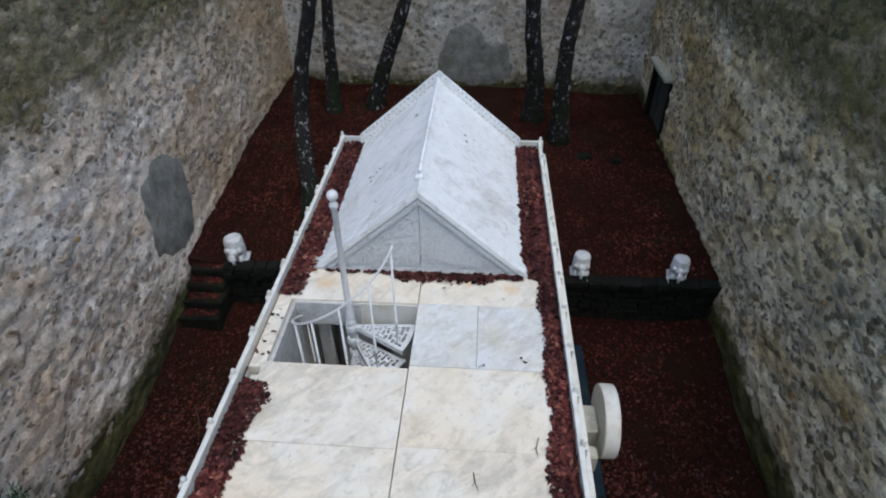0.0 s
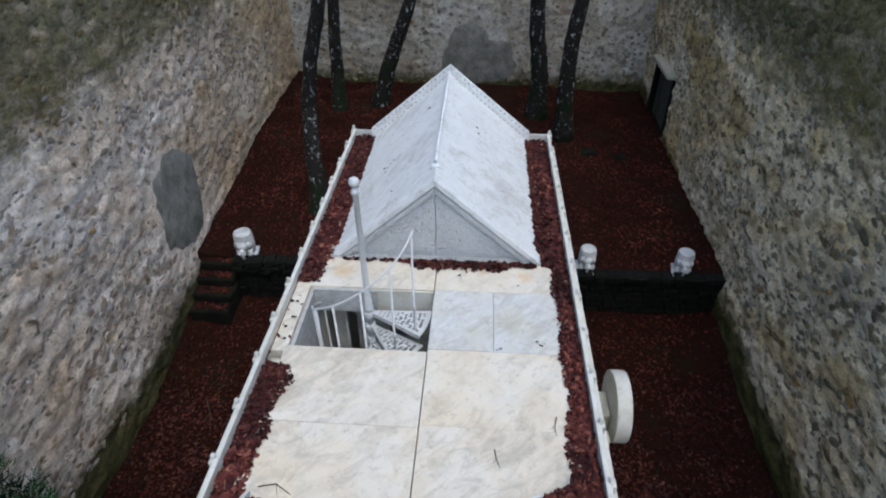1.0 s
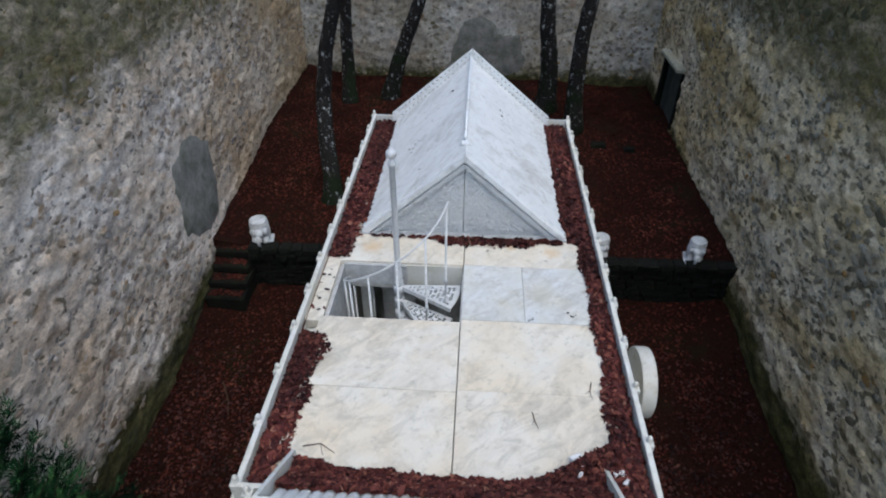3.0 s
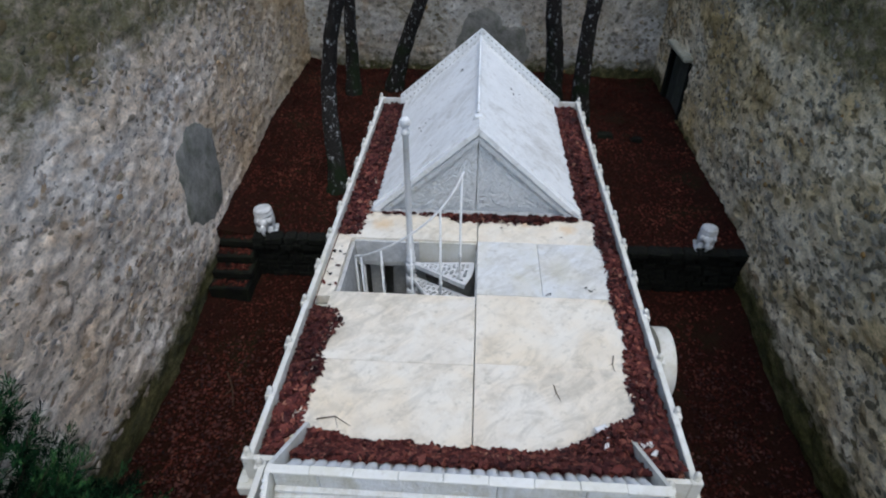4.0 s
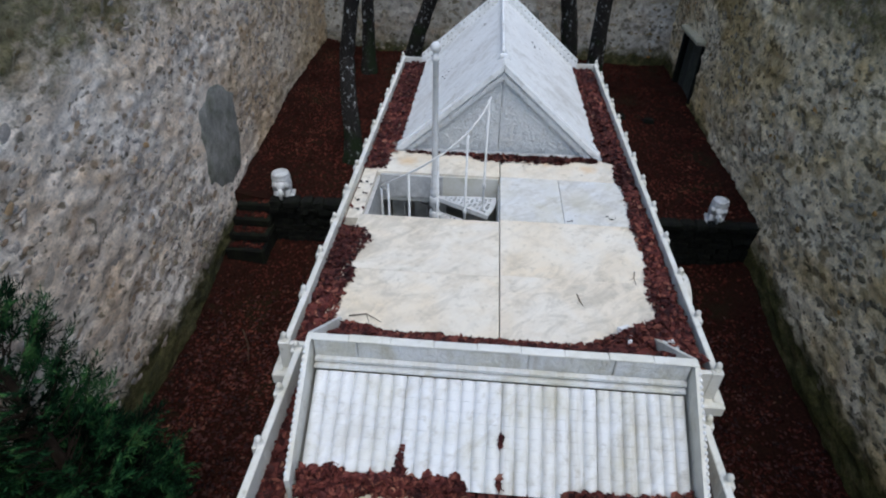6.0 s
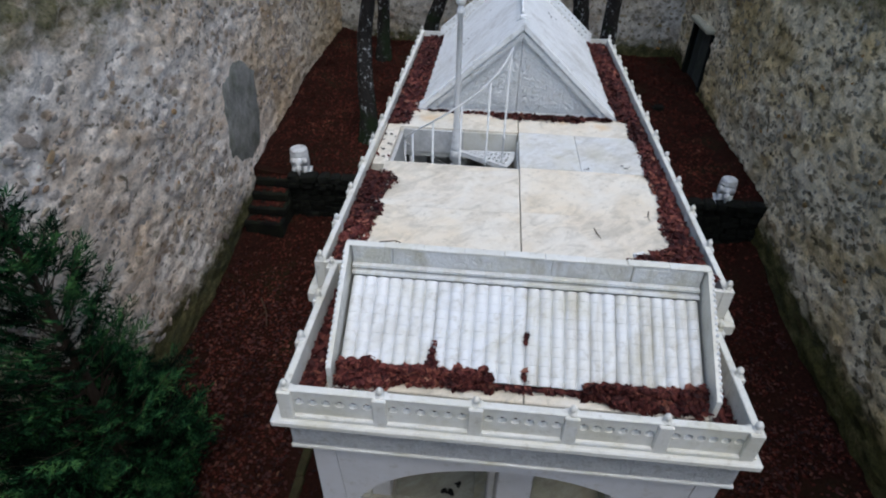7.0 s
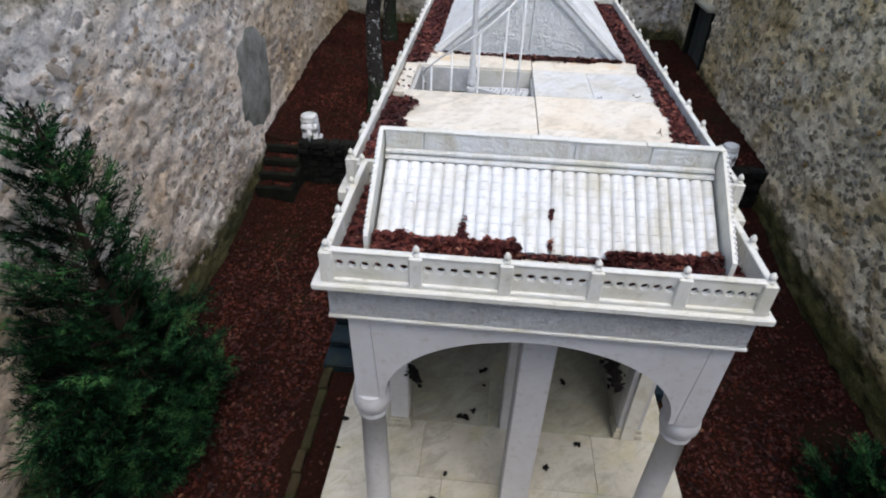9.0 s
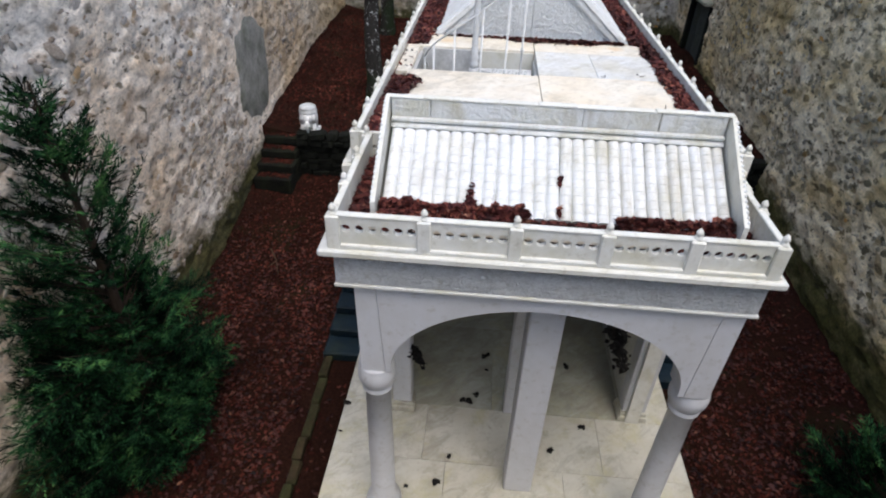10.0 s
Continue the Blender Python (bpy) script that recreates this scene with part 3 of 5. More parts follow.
blob_patch("blocked_arch", lambda u, w, d: (GX0 + d, u, w), [(9.75, 1.55), (9.9, 2.5), (10.0, 3.15), (10.7, 3.4), (11.35, 3.25), (11.75, 2.8), (11.7, 1.8), (11.45, 1.2), (10.8, 0.95), (10.2, 1.2)], PATCH, wall_west, "dark grey cement patch of a blocked arch")
blob_patch("cement_patch", lambda u, w, d: (u, GY1 - d, w), [(-1.05, 1.5), (-0.8, 2.4), (-0.5, 3.2), (0.1, 3.38), (0.55, 3.25), (0.75, 2.8), (1.5, 2.75), (1.75, 2.1), (1.6, 1.4), (0.4, 1.2)], PATCH, wall_north, "grey cement patch on old masonry")

# doorway in the east wall
door = tagged(new("door_1"), "dark weathered plank door under a stone lintel", "door", kind="structure")
door.location = (GX1, (DOOR_Y0 + DOOR_Y1) / 2, DOOR_Z0)
nb = 6
wd = (DOOR_Y1 - DOOR_Y0) / nb
for i in range(nb):
    part("plank", Shape().box(GX1 + 0.10, GX1 + 0.15, DOOR_Y0 + i * wd + 0.006, DOOR_Y0 + (i + 1) * wd - 0.006, DOOR_Z0 + 0.05, DOOR_Z1 - 0.02, 0.008), DOOR_WOOD, door)
part("lintel", Shape().box(GX1 - 0.22, GX1 + 0.4, DOOR_Y0 - 0.1, DOOR_Y1 + 0.1, DOOR_Z1 - 0.02, DOOR_Z1 + 0.11, 0.03), LINTEL, door, "pale projecting stone lintel")
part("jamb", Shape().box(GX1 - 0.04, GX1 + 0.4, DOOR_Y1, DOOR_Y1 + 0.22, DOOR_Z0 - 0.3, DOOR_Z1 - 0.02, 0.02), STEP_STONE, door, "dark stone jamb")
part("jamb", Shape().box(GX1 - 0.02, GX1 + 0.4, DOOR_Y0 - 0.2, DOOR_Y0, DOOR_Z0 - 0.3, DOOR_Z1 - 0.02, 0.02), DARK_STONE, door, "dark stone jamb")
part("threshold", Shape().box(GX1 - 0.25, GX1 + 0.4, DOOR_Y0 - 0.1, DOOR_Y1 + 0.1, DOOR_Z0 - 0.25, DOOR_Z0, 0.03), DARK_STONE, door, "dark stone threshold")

# ---- marble pavilion ----
DECK = 4.30
HW, Y0, Y1 = 1.68, 2.93, 9.90
pav = thing("pavilion", (0, 6.5, -0.7), "white marble garden pavilion with slab roof and gabled skylight", "pavilion")

# body walls with thickness, open at the stair well and towards the porch
part("side_wall", Shape().box(-1.62, -1.46, 3.0, 9.88, -0.75, 4.02), MARBLE_TRIM, pav)
part("side_wall", Shape().box(1.46, 1.62, 3.0, 9.88, -0.75, 4.02), MARBLE_TRIM, pav)
part("end_wall", Shape().box(-1.46, 1.46, 9.74, 9.88, -0.75, 4.02), MARBLE_TRIM, pav)
part("inner_wall", Shape().box(-1.46, 1.46, 7.2, 7.32, 0.65, 4.0), PLASTER_IN, pav, "grey plastered inner wall")
part("inner_floor", Shape().box(-1.455, 1.455, 3.45, 9.74, 0.45, 0.640), INNER_FLOOR, pav, "stained stone floor inside")
OX0, OX1, OY0, OY1 = -1.44, 0.03, 4.94, 5.91
# roof plate in pieces round the stair opening
for x0, x1, y0, y1 in ((-1.74, OX0, Y0, Y1), (OX1, 1.74, Y0, Y1), (OX0, OX1, Y0, OY0), (OX0, OX1, OY1, Y1)):
    part("roof_plate", Shape().box(x0, x1, y0, y1, 4.02, 4.16), MARBLE_TRIM, pav)
# moulded ledge all round
for s in (-1, 1):
    prof = [(1.74, 3.90), (1.80, 3.98), (1.82, 4.03), (1.82, 4.09), (1.74, 4.10)]
    part("ledge", Shape().prism([(s * u, w) for u, w in prof], "y", 2.86, 9.99), MARBLE_TRIM, pav)
part("ledge", Shape().box(-1.82, 1.82, 9.89, 10.01, 3.98, 4.09, 0.01), MARBLE_TRIM, pav)
part("ledge", Shape().box(-1.82, -1.30, 2.81, 2.93, 3.98, 4.09, 0.01), MARBLE_TRIM, pav)
part("ledge", Shape().box(1.30, 1.82, 2.81, 2.93, 3.98, 4.09, 0.01), MARBLE_TRIM, pav)

# deck slabs, each a little out of true
rng = random.Random(5)


def slab(x0, x1, y0, y1, name="roof_slab", stone=MARBLE):
    g = 0.0018
    gl, gr = (0.005 if x0 == OX1 else g), (0.005 if x1 == OX1 else g)
    s = Shape().box(x0 + gl, x1 - gr, y0 + g, y1 - g, 4.19, DECK, 0.004)
    a, b, h = rng.uniform(-0.002, 0.002), rng.uniform(-0.002, 0.002), rng.uniform(-0.003, 0.002)
    cx, cy = (x0 + x1) / 2, (y0 + y1) / 2
    s.v = [(x, y, z + h + a * (x - cx) + b * (y - cy)) for x, y, z in s.v]
    return part(name, s, stone, pav)


slab(-1.50, OX1, 3.02, 4.0)
slab(OX1, 1.50, 3.02, 4.03)
slab(-1.50, OX1, 4.0, OY0)
slab(OX1, 1.50, 4.03, 4.98)
slab(OX1, 0.73, 4.98, 5.92, stone=MARBLE_COOL)
slab(0.73, 1.50, 4.98, 5.92, stone=MARBLE_COOL)
slab(-1.50, OX1, OY1, 6.52)
slab(OX1, 1.50, 5.92, 6.52)
slab(-1.66, OX0 - 0.03, 4.86, 5.98)
for x0, x1 in ((-1.48, -1.2), (1.2, 1.48)):
    slab(x0, x1, 6.52, 9.84, "gutter_slab")
# stair well sides
part("well_side", Shape().box(OX0 + 0.014, OX1 - 0.014, OY1 - 0.014, OY1 + 0.03, 3.90, 4.27), MARBLE_TRIM, pav)
part("well_side", Shape().box(OX0 - 0.03, OX0 + 0.012, OY0 + 0.01, OY1 - 0.004, 3.3, 4.24), PLASTER_IN, pav)
part("well_side", Shape().box(OX0 + 0.014, OX1 - 0.014, OY0 - 0.03, OY0 + 0.010, 3.86, 4.18), MARBLE_TRIM, pav)
part("well_side", Shape().box(OX1 - 0.012, OX1 + 0.03, OY0 + 0.01, OY1 - 0.016, 3.86, 4.18), PLASTER_IN, pav)
part("beam", Shape().box(OX0 + 0.016, -0.66, OY1 - 0.05, OY1 - 0.015, 3.98, 4.28), PLASTER_IN, pav, "grey plastered beam")

for i, (x0, x1, y) in enumerate(((-1.36, -1.18, 6.26), (-1.08, -0.90, 6.34), (-0.84, -0.62, 6.22), (-0.40, 0.0, 6.30))):
    part("inner_board", Shape().box(x0, x1, y, y + 0.03, 0.66, 3.9, 0.004), PLASTER_IN, pav, "pale upright board inside")

def carved(corners, nu, nv, depth, seed):
    """A panel facing south whose face is carved with shallow winding relief. corners: (x, z) lower left, lower right, upper right, upper left; y of the face follows."""
    def at(y):
        v, f = [], []
        (ax, az), (bx, bz), (cx, cz), (dx, dz) = corners
        for j in range(nv + 1):
            for i in range(nu + 1):
                u, w = i / nu, j / nv
                x = (ax * (1 - u) + bx * u) * (1 - w) + (dx * (1 - u) + cx * u) * w
                z = (az * (1 - u) + bz * u) * (1 - w) + (dz * (1 - u) + cz * u) * w
                p = Vector((x * 15.0, z * 17.0, seed))
                q = p + 0.9 * Vector((noise.noise(p * 0.8), noise.noise(p * 0.8 + Vector((5, 1, 0))), 0))
                k = min(1.0, abs(noise.noise(q)) * 4.5)
                rim = min(1.0, 12 * min(w, 1 - w, u, 1 - u))
                v.append((x, y - depth * k * rim, z))
        m = nu + 1
        f += [(j * m + i, j * m + i + 1, (j + 1) * m + i + 1, (j + 1) * m + i) for j in range(nv) for i in range(nu)]
        return Shape().add(v, f)
    return at


# gabled skylight
GY, GE, GW, GZ = 6.47, 9.72, 1.30, 5.43
for s in (-1, 1):
    prof = [(0, GZ), (s * GW, DECK + 0.02), (s * (GW + 0.02), DECK + 0.05), (0, GZ + 0.055)]
    part("roof_slope", Shape().prism(prof, "y", GY + 0.10, GE), MARBLE_ROOF, pav, "veined white marble roof slope")
# pediment: two halves with a joint, stepped raking mouldings
for s in (-1, 1):
    tri_face = [(s * 0.004, DECK + 0.02), (s * (GW - 0.16), DECK + 0.02), (s * 0.004, GZ - 0.16)]
    ped = part("pediment", Shape().prism(tri_face, "y", GY + 0.07, GY + 0.12), MARBLE_GABLE, pav, "pediment half carved with faint relief")
    w0, h0 = GW - 0.19, GZ - DECK - 0.20
    face = [(s * 0.01, DECK + 0.025), (s * w0, DECK + 0.025), (s * 0.02, DECK + h0), (s * 0.01, DECK + h0)]
    part("carving", carved(face if s > 0 else [face[1], face[0], face[3], face[2]], 130, 110, 0.011, 2.0 + s)(GY + 0.069), MARBLE_GABLE, ped, "winding shallow carving", smooth=True, fix=False)
    for k, (a, b, y) in enumerate(((0.0, 0.055, 0.0), (0.055, 0.085, 0.03), (0.085, 0.135, 0.015), (0.135, 0.165, 0.045))):
        L = math.hypot(GW, GZ - DECK)
        k0, k1 = a * L / GW, b * L / GW
        q = [(s * 0.002, GZ + 0.05 - k0), (s * (GW + 0.03 - a * L / (GZ - DECK)), DECK + 0.005), (s * (GW + 0.03 - b * L / (GZ - DECK)), DECK + 0.005), (s * 0.002, GZ + 0.05 - k1)]
        part("raking_moulding", Shape().prism(q, "y", GY + y, GY + 0.125), MARBLE_GABLE if k else MARBLE_ROOF, pav)
part("pediment_foot", Shape().box(-GW - 0.03, GW + 0.03, GY - 0.015, GY + 0.12, DECK, DECK + 0.022, 0.006), MARBLE_RELIEF, pav)
part("ridge_roll", Shape().tube([(-0.012, y, GZ + 0.078 + 0.006 * (i % 2)) for i, y in enumerate(np.linspace(6.88, GE, 30))], [0.024 + 0.003 * (i % 2) for i in range(30)], 10), MARBLE_ROOF, pav, smooth=True)
for q in (-1, 1):
    drop = (GZ - DECK) / GW
    strip = [(0.0, GZ + 0.05), (q * 0.085, GZ + 0.052 - 0.085 * drop), (q * 0.085, GZ + 0.066 - 0.085 * drop), (0.0, GZ + 0.072)]
    part("ridge_cap", Shape().prism(strip, "y", 6.82, GE), MARBLE_ROOF, pav, "narrow marble strip along the ridge")
part("ridge_block", Shape().box(-0.06, 0.045, 6.76, 6.82, GZ + 0.03, GZ + 0.078, 0.01), MARBLE_ROOF, pav)
# pierced parapet standing on the far edge of the slopes
for s in (-1, 1):
    for row in range(2):
        def on_slope(u, w, d, s=s, row=row):
            t = u / 1.72
            x, z = s * 1.34 * (1 - t), DECK - 0.005 + (GZ - 0.005 - DECK) * t
            return (x, GE + 0.002 + d, z + w + row * 0.112)
        part("parapet_panel", Shape().pierced(1.72, 0.112, 20, on_slope, 0.035, 0.18, arched=False), MARBLE_ROOF, pav, "pierced fretwork parapet panel")

# roof rail: panels between posts with small finials


def finial_post(x, y, z0, top, parent, w=0.045):
    s = Shape().box(x - w, x + w, y - w, y + w, z0, top, 0.008)
    p = part("post", s, MARBLE_TRIM, parent)
    f = Shape().lathe([(0.030, top), (0.032, top + 0.010), (0.028, top + 0.018), (0.016, top + 0.024), (0.018, top + 0.030), (0.0255, top + 0.042), (0.025, top + 0.054), (0.017, top + 0.070), (0.005, top + 0.084)], x, y, 10)
    part("finial", f, MARBLE_TRIM, p, smooth=True)
    return p


RAIL_TOP = 4.385
rail_ys = [2.93 + 0.5825 * i for i in range(13)]
for s in (-1, 1):
    side = thing("roof_rail", (s * HW, 6.5, 4.10), "low white marble roof rail with pierced panels and knobbed posts", "railing", "roof rails")
    for i, y in enumerate(rail_ys):
        finial_post(s * (HW + 0.02), y, 4.10, RAIL_TOP + 0.005, side)
        if i < 12:
            ya, yb = y + 0.045, rail_ys[i + 1] - 0.045

            def on_side(u, w, d, ya=ya, s=s):
                return (s * (HW - 0.02) + s * d, ya + u, 4.10 + w)
            part("rail_panel", Shape().pierced(yb - ya, RAIL_TOP - 4.10, 6, on_side, 0.035, 0.30, (0.11, 0.18)), MARBLE_TRIM, side)
    part("cap_rail", Shape().box(s * HW - 0.026, s * HW + 0.026, 2.93, 9.92, RAIL_TOP, RAIL_TOP + 0.018, 0.006), MARBLE_TRIM, side)
    # returns at the two ends

    def on_bow(u, w, d, s=s):
        return (s * (1.26 + u), 9.90 + d, 4.10 + w)
    part("rail_panel", Shape().pierced(0.40, RAIL_TOP - 4.10, 4, on_bow, 0.035, 0.33, (0.11, 0.22)), MARBLE_TRIM, side)

    def on_stern(u, w, d, s=s):
        return (s * (1.40 + u), 2.885 + d, 4.10 + w)
    part("rail_panel", Shape().pierced(0.25, RAIL_TOP - 4.10, 1, on_stern, 0.04, 0.18, (0.10, 0.20)), MARBLE_TRIM, side)
    finial_post(s * 1.36, 2.905, 4.10, RAIL_TOP + 0.005, side)

# ---- porch ----
PX = 0.0
porch = thing("porch", (PX, 2.4, 0.65), "white marble porch with tiled roof, wide arch and round columns", "porch")
FY = 1.45
# entablature
part("cornice", Shape().box(-1.68, 1.57, FY, 2.98, 4.06, 4.12, 0.012), MARBLE_TRIM, porch)
part("cornice_moulding", Shape().prism([(FY + 0.02, 4.06), (FY + 0.05, 4.03), (FY + 0.08, 4.01), (2.95, 4.01), (2.95, 4.06)], "x", -1.64, 1.55), MARBLE_TRIM, porch)
part("frieze", Shape().box(-1.59, 1.505, FY + 0.09, 2.95, 3.765, 4.01, 0.006), MARBLE_RELIEF, porch, "frieze with worn shallow relief")
part("frieze_carving", carved([(-1.57, 3.77), (1.485, 3.77), (1.485, 4.005), (-1.57, 4.005)], 400, 28, 0.0045, 7.0)(FY + 0.089), MARBLE_RELIEF, porch, "worn winding carving", smooth=True, fix=False)
part("frieze_foot", Shape().box(-1.60, 1.515, FY + 0.075, 2.95, 3.735, 3.765, 0.006), MARBLE_TRIM, porch)
# arch in three stones: two spandrels and the crown
AX, AY0, AY1 = 0.0, FY + 0.13, FY + 0.38
arch = [(AX - 1.20 * math.cos(a), 2.84 + 0.75 * math.sin(a)) for a in np.linspace(0, math.pi, 49)]
for s in (-1, 1):
    half = [p for p in arch if s * (p[0] - AX) >= -1e-6]
    half = half if s < 0 else half[::-1]
    # outline from the foot of the spandrel, over the curve to the middle, up and back along the top
    outl = [(AX + s * 1.246, 2.79), (AX + s * 1.20, 2.79)] + half + [(AX, 3.735), (AX + s * 1.30, 3.735)]
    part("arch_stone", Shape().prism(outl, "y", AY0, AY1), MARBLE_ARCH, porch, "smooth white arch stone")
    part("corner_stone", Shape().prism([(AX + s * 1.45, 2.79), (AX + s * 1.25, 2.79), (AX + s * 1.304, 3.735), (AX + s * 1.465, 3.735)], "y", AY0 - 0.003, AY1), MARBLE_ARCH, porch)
    # side beam towards the rear pillar
    lo, hi = sorted((AX + s * 1.30, AX + s * 1.455))
    part("side_beam", Shape().box(lo, hi, AY1, 3.2, 3.32, 3.735, 0.006), MARBLE_ARCH, porch)


def column(x, y):
    p = [(0.187, 0.65), (0.187, 0.70), (0.161, 0.715), (0.172, 0.745), (0.140, 0.77), (0.125, 0.80), (0.120, 1.75), (0.112, 2.47), (0.134, 2.485), (0.140, 2.505), (0.118, 2.52), (0.142, 2.56), (0.166, 2.62), (0.172, 2.68), (0.162, 2.74), (0.150, 2.77), (0.154, 2.79)]
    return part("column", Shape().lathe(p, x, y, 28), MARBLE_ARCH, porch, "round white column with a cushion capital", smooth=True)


column(-1.345, 1.70)
column(1.37, 1.74)


def pillar(x, y, w, d, top):
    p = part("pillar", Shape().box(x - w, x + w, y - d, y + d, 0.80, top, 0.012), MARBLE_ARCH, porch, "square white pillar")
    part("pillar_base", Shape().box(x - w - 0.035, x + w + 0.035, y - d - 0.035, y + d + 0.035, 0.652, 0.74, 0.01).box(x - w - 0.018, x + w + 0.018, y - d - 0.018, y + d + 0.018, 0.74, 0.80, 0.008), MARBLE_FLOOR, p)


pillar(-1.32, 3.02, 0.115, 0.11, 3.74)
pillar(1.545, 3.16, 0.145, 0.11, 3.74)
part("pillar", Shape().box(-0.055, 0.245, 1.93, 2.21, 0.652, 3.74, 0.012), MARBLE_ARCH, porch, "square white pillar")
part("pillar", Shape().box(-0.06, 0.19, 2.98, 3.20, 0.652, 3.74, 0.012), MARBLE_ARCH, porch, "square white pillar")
part("ceiling_slab", Shape().box(-1.45, 1.45, 1.84, 3.0, 3.73, 3.76), PLASTER_IN, porch)
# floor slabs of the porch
# middle slabs beyond y = 3 take the darker inner tone
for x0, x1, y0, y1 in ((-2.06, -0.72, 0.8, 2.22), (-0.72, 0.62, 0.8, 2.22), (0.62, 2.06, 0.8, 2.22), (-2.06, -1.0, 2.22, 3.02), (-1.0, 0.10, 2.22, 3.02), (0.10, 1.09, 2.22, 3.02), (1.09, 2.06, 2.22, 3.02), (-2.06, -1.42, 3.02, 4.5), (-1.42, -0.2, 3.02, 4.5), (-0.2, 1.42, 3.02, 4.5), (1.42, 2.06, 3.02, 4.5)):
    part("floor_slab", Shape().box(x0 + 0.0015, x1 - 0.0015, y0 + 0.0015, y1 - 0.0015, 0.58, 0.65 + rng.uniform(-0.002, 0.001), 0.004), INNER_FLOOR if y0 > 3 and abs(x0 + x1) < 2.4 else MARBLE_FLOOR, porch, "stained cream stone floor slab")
part("floor_base", Shape().box(-2.0, 1.95, 0.85, 4.45, -0.8, 0.58), MARBLE_FLOOR, porch)

# porch roof: low side walls, a crest wall and tile slopes before and behind it
CR = 2.54
for s, x in ((-1, -1.325), (1, 1.30)):
    outl = [(1.74, 4.11), (3.0, 4.12), (3.24, 4.22), (3.26, 4.36), (2.57, 4.868), (2.48, 4.868), (1.74, 4.37)]
    side = part("roof_side_wall", Shape().prism(outl, "x", x - 0.017, x + 0.017), MARBLE_TRIM, porch, "thin raking side wall of the tiled roof")
    for k in range(21):
        t = (k + 0.5) / 21
        y, z = 1.76 + (2.47 - 1.76) * t, 4.383 + (4.862 - 4.383) * t
        part("tile_end", Shape().tube([(x + s * 0.004, y, z - 0.006), (x + s * 0.021, y, z - 0.008)], 0.0145, 8), MARBLE_TILE, side, smooth=True)
crest = part("crest_wall", Shape().box(-1.293, 1.268, CR - 0.020, CR + 0.012, 4.56, 4.858), MARBLE_CREST, porch, "crest wall with worn relief")
joints = [-1.295, -0.99, 0.19, 0.77, 1.27]
for i in range(4):
    x0, x1 = joints[i] + (0.003 if i else 0), joints[i + 1] - (0.003 if i < 3 else 0)
    part("crest_block", Shape().box(x0, x1, CR - 0.035, CR + 0.02, 4.56, 4.862, 0.004), MARBLE_CREST, crest)
    part("crest_carving", carved([(x0 + 0.012, 4.717), (x1 - 0.012, 4.717), (x1 - 0.012, 4.852), (x0 + 0.012, 4.852)], int((x1 - x0) * 130), 18, 0.0052, 4.0 + i)(CR - 0.036), MARBLE_CREST, crest, "worn winding carving", smooth=True, fix=False)
for i in range(9):
    x0 = -1.345 + 0.296 * i
    part("crest_cap", Shape().box(x0, x0 + 0.294, CR - 0.040 - 0.003 * (i * 7 % 3), CR + 0.025, 4.862, 4.874 + 0.003 * (i * 5 % 3), 0.005), MARBLE_TRIM, crest)
part("crest_moulding", Shape().prism([(CR - 0.035, 4.715), (CR - 0.070, 4.71), (CR - 0.074, 4.692), (CR - 0.050, 4.686), (CR - 0.050, 4.672), (CR - 0.092, 4.668), (CR - 0.102, 4.652), (CR - 0.092, 4.636), (CR - 0.062, 4.632), (CR - 0.062, 4.618), (CR - 0.035, 4.614)], "x", -1.295, 1.27), MARBLE_CREST, crest, "two grooved rolls below the crest")


def tile_field(x0, x1, ya, za, yb, zb, ribs, rows, name, parent, stone):
    """One marble panel carved as barrel tiles: rounded ribs, each row of tiles lapping the next."""
    nu, per = ribs * 14, []
    d = Vector((0, yb - ya, zb - za))
    nrm = Vector((0, -(zb - za), yb - ya)).normalized()
    if nrm.z < 0:
        nrm = -nrm
    ts = []
    for r in range(rows):
        ts += [(r + 0.01) / rows, (r + 0.5) / rows, (r + 0.975) / rows]
    ts = ts + [1.0]
    v, f = [], []
    for t in ts:
        r = min(rows - 1, int(t * rows))
        lap = 0.0032 * (1 - (t * rows - r))
        for i in range(nu + 1):
            u = i / nu * ribs
            ph = u - math.floor(u)
            q = 1.0 + 0.02 * (1 - (t * rows - r))
            rib = 0.030 * q * math.sqrt(max(0.0, 1 - ((ph - 0.5) / 0.46) ** 2)) if abs(ph - 0.5) < 0.46 else 0.0
            w = rib + (lap if rib > 0 else lap * 0.3)
            p = Vector((x0 + (x1 - x0) * i / nu, ya, za)) + d * t + nrm * w
            v.append(tuple(p))
    k = nu + 1
    for j in range(len(ts) - 1):
        f += [(j * k + i, j * k + i + 1, (j + 1) * k + i + 1, (j + 1) * k + i) for i in range(nu)]
    # underside so that the panel has thickness
    b = len(v)
    dn = nrm * -0.03
    for t in (0.0, 1.0):
        for i in range(nu + 1):
            p = Vector((x0 + (x1 - x0) * i / nu, ya, za)) + d * t + dn
            v.append(tuple(p))
    last = (len(ts) - 1) * k
    f += [(b + i, i, i + 1, b + i + 1) for i in range(nu)]
    f += [(last + i, b + k + i, b + k + i + 1, last + i + 1) for i in range(nu)]
    f += [(b, b + nu, b + k + nu, b + k)]
    return part(name, Shape().add(v, f), stone, parent, "marble panel carved as barrel tiles")


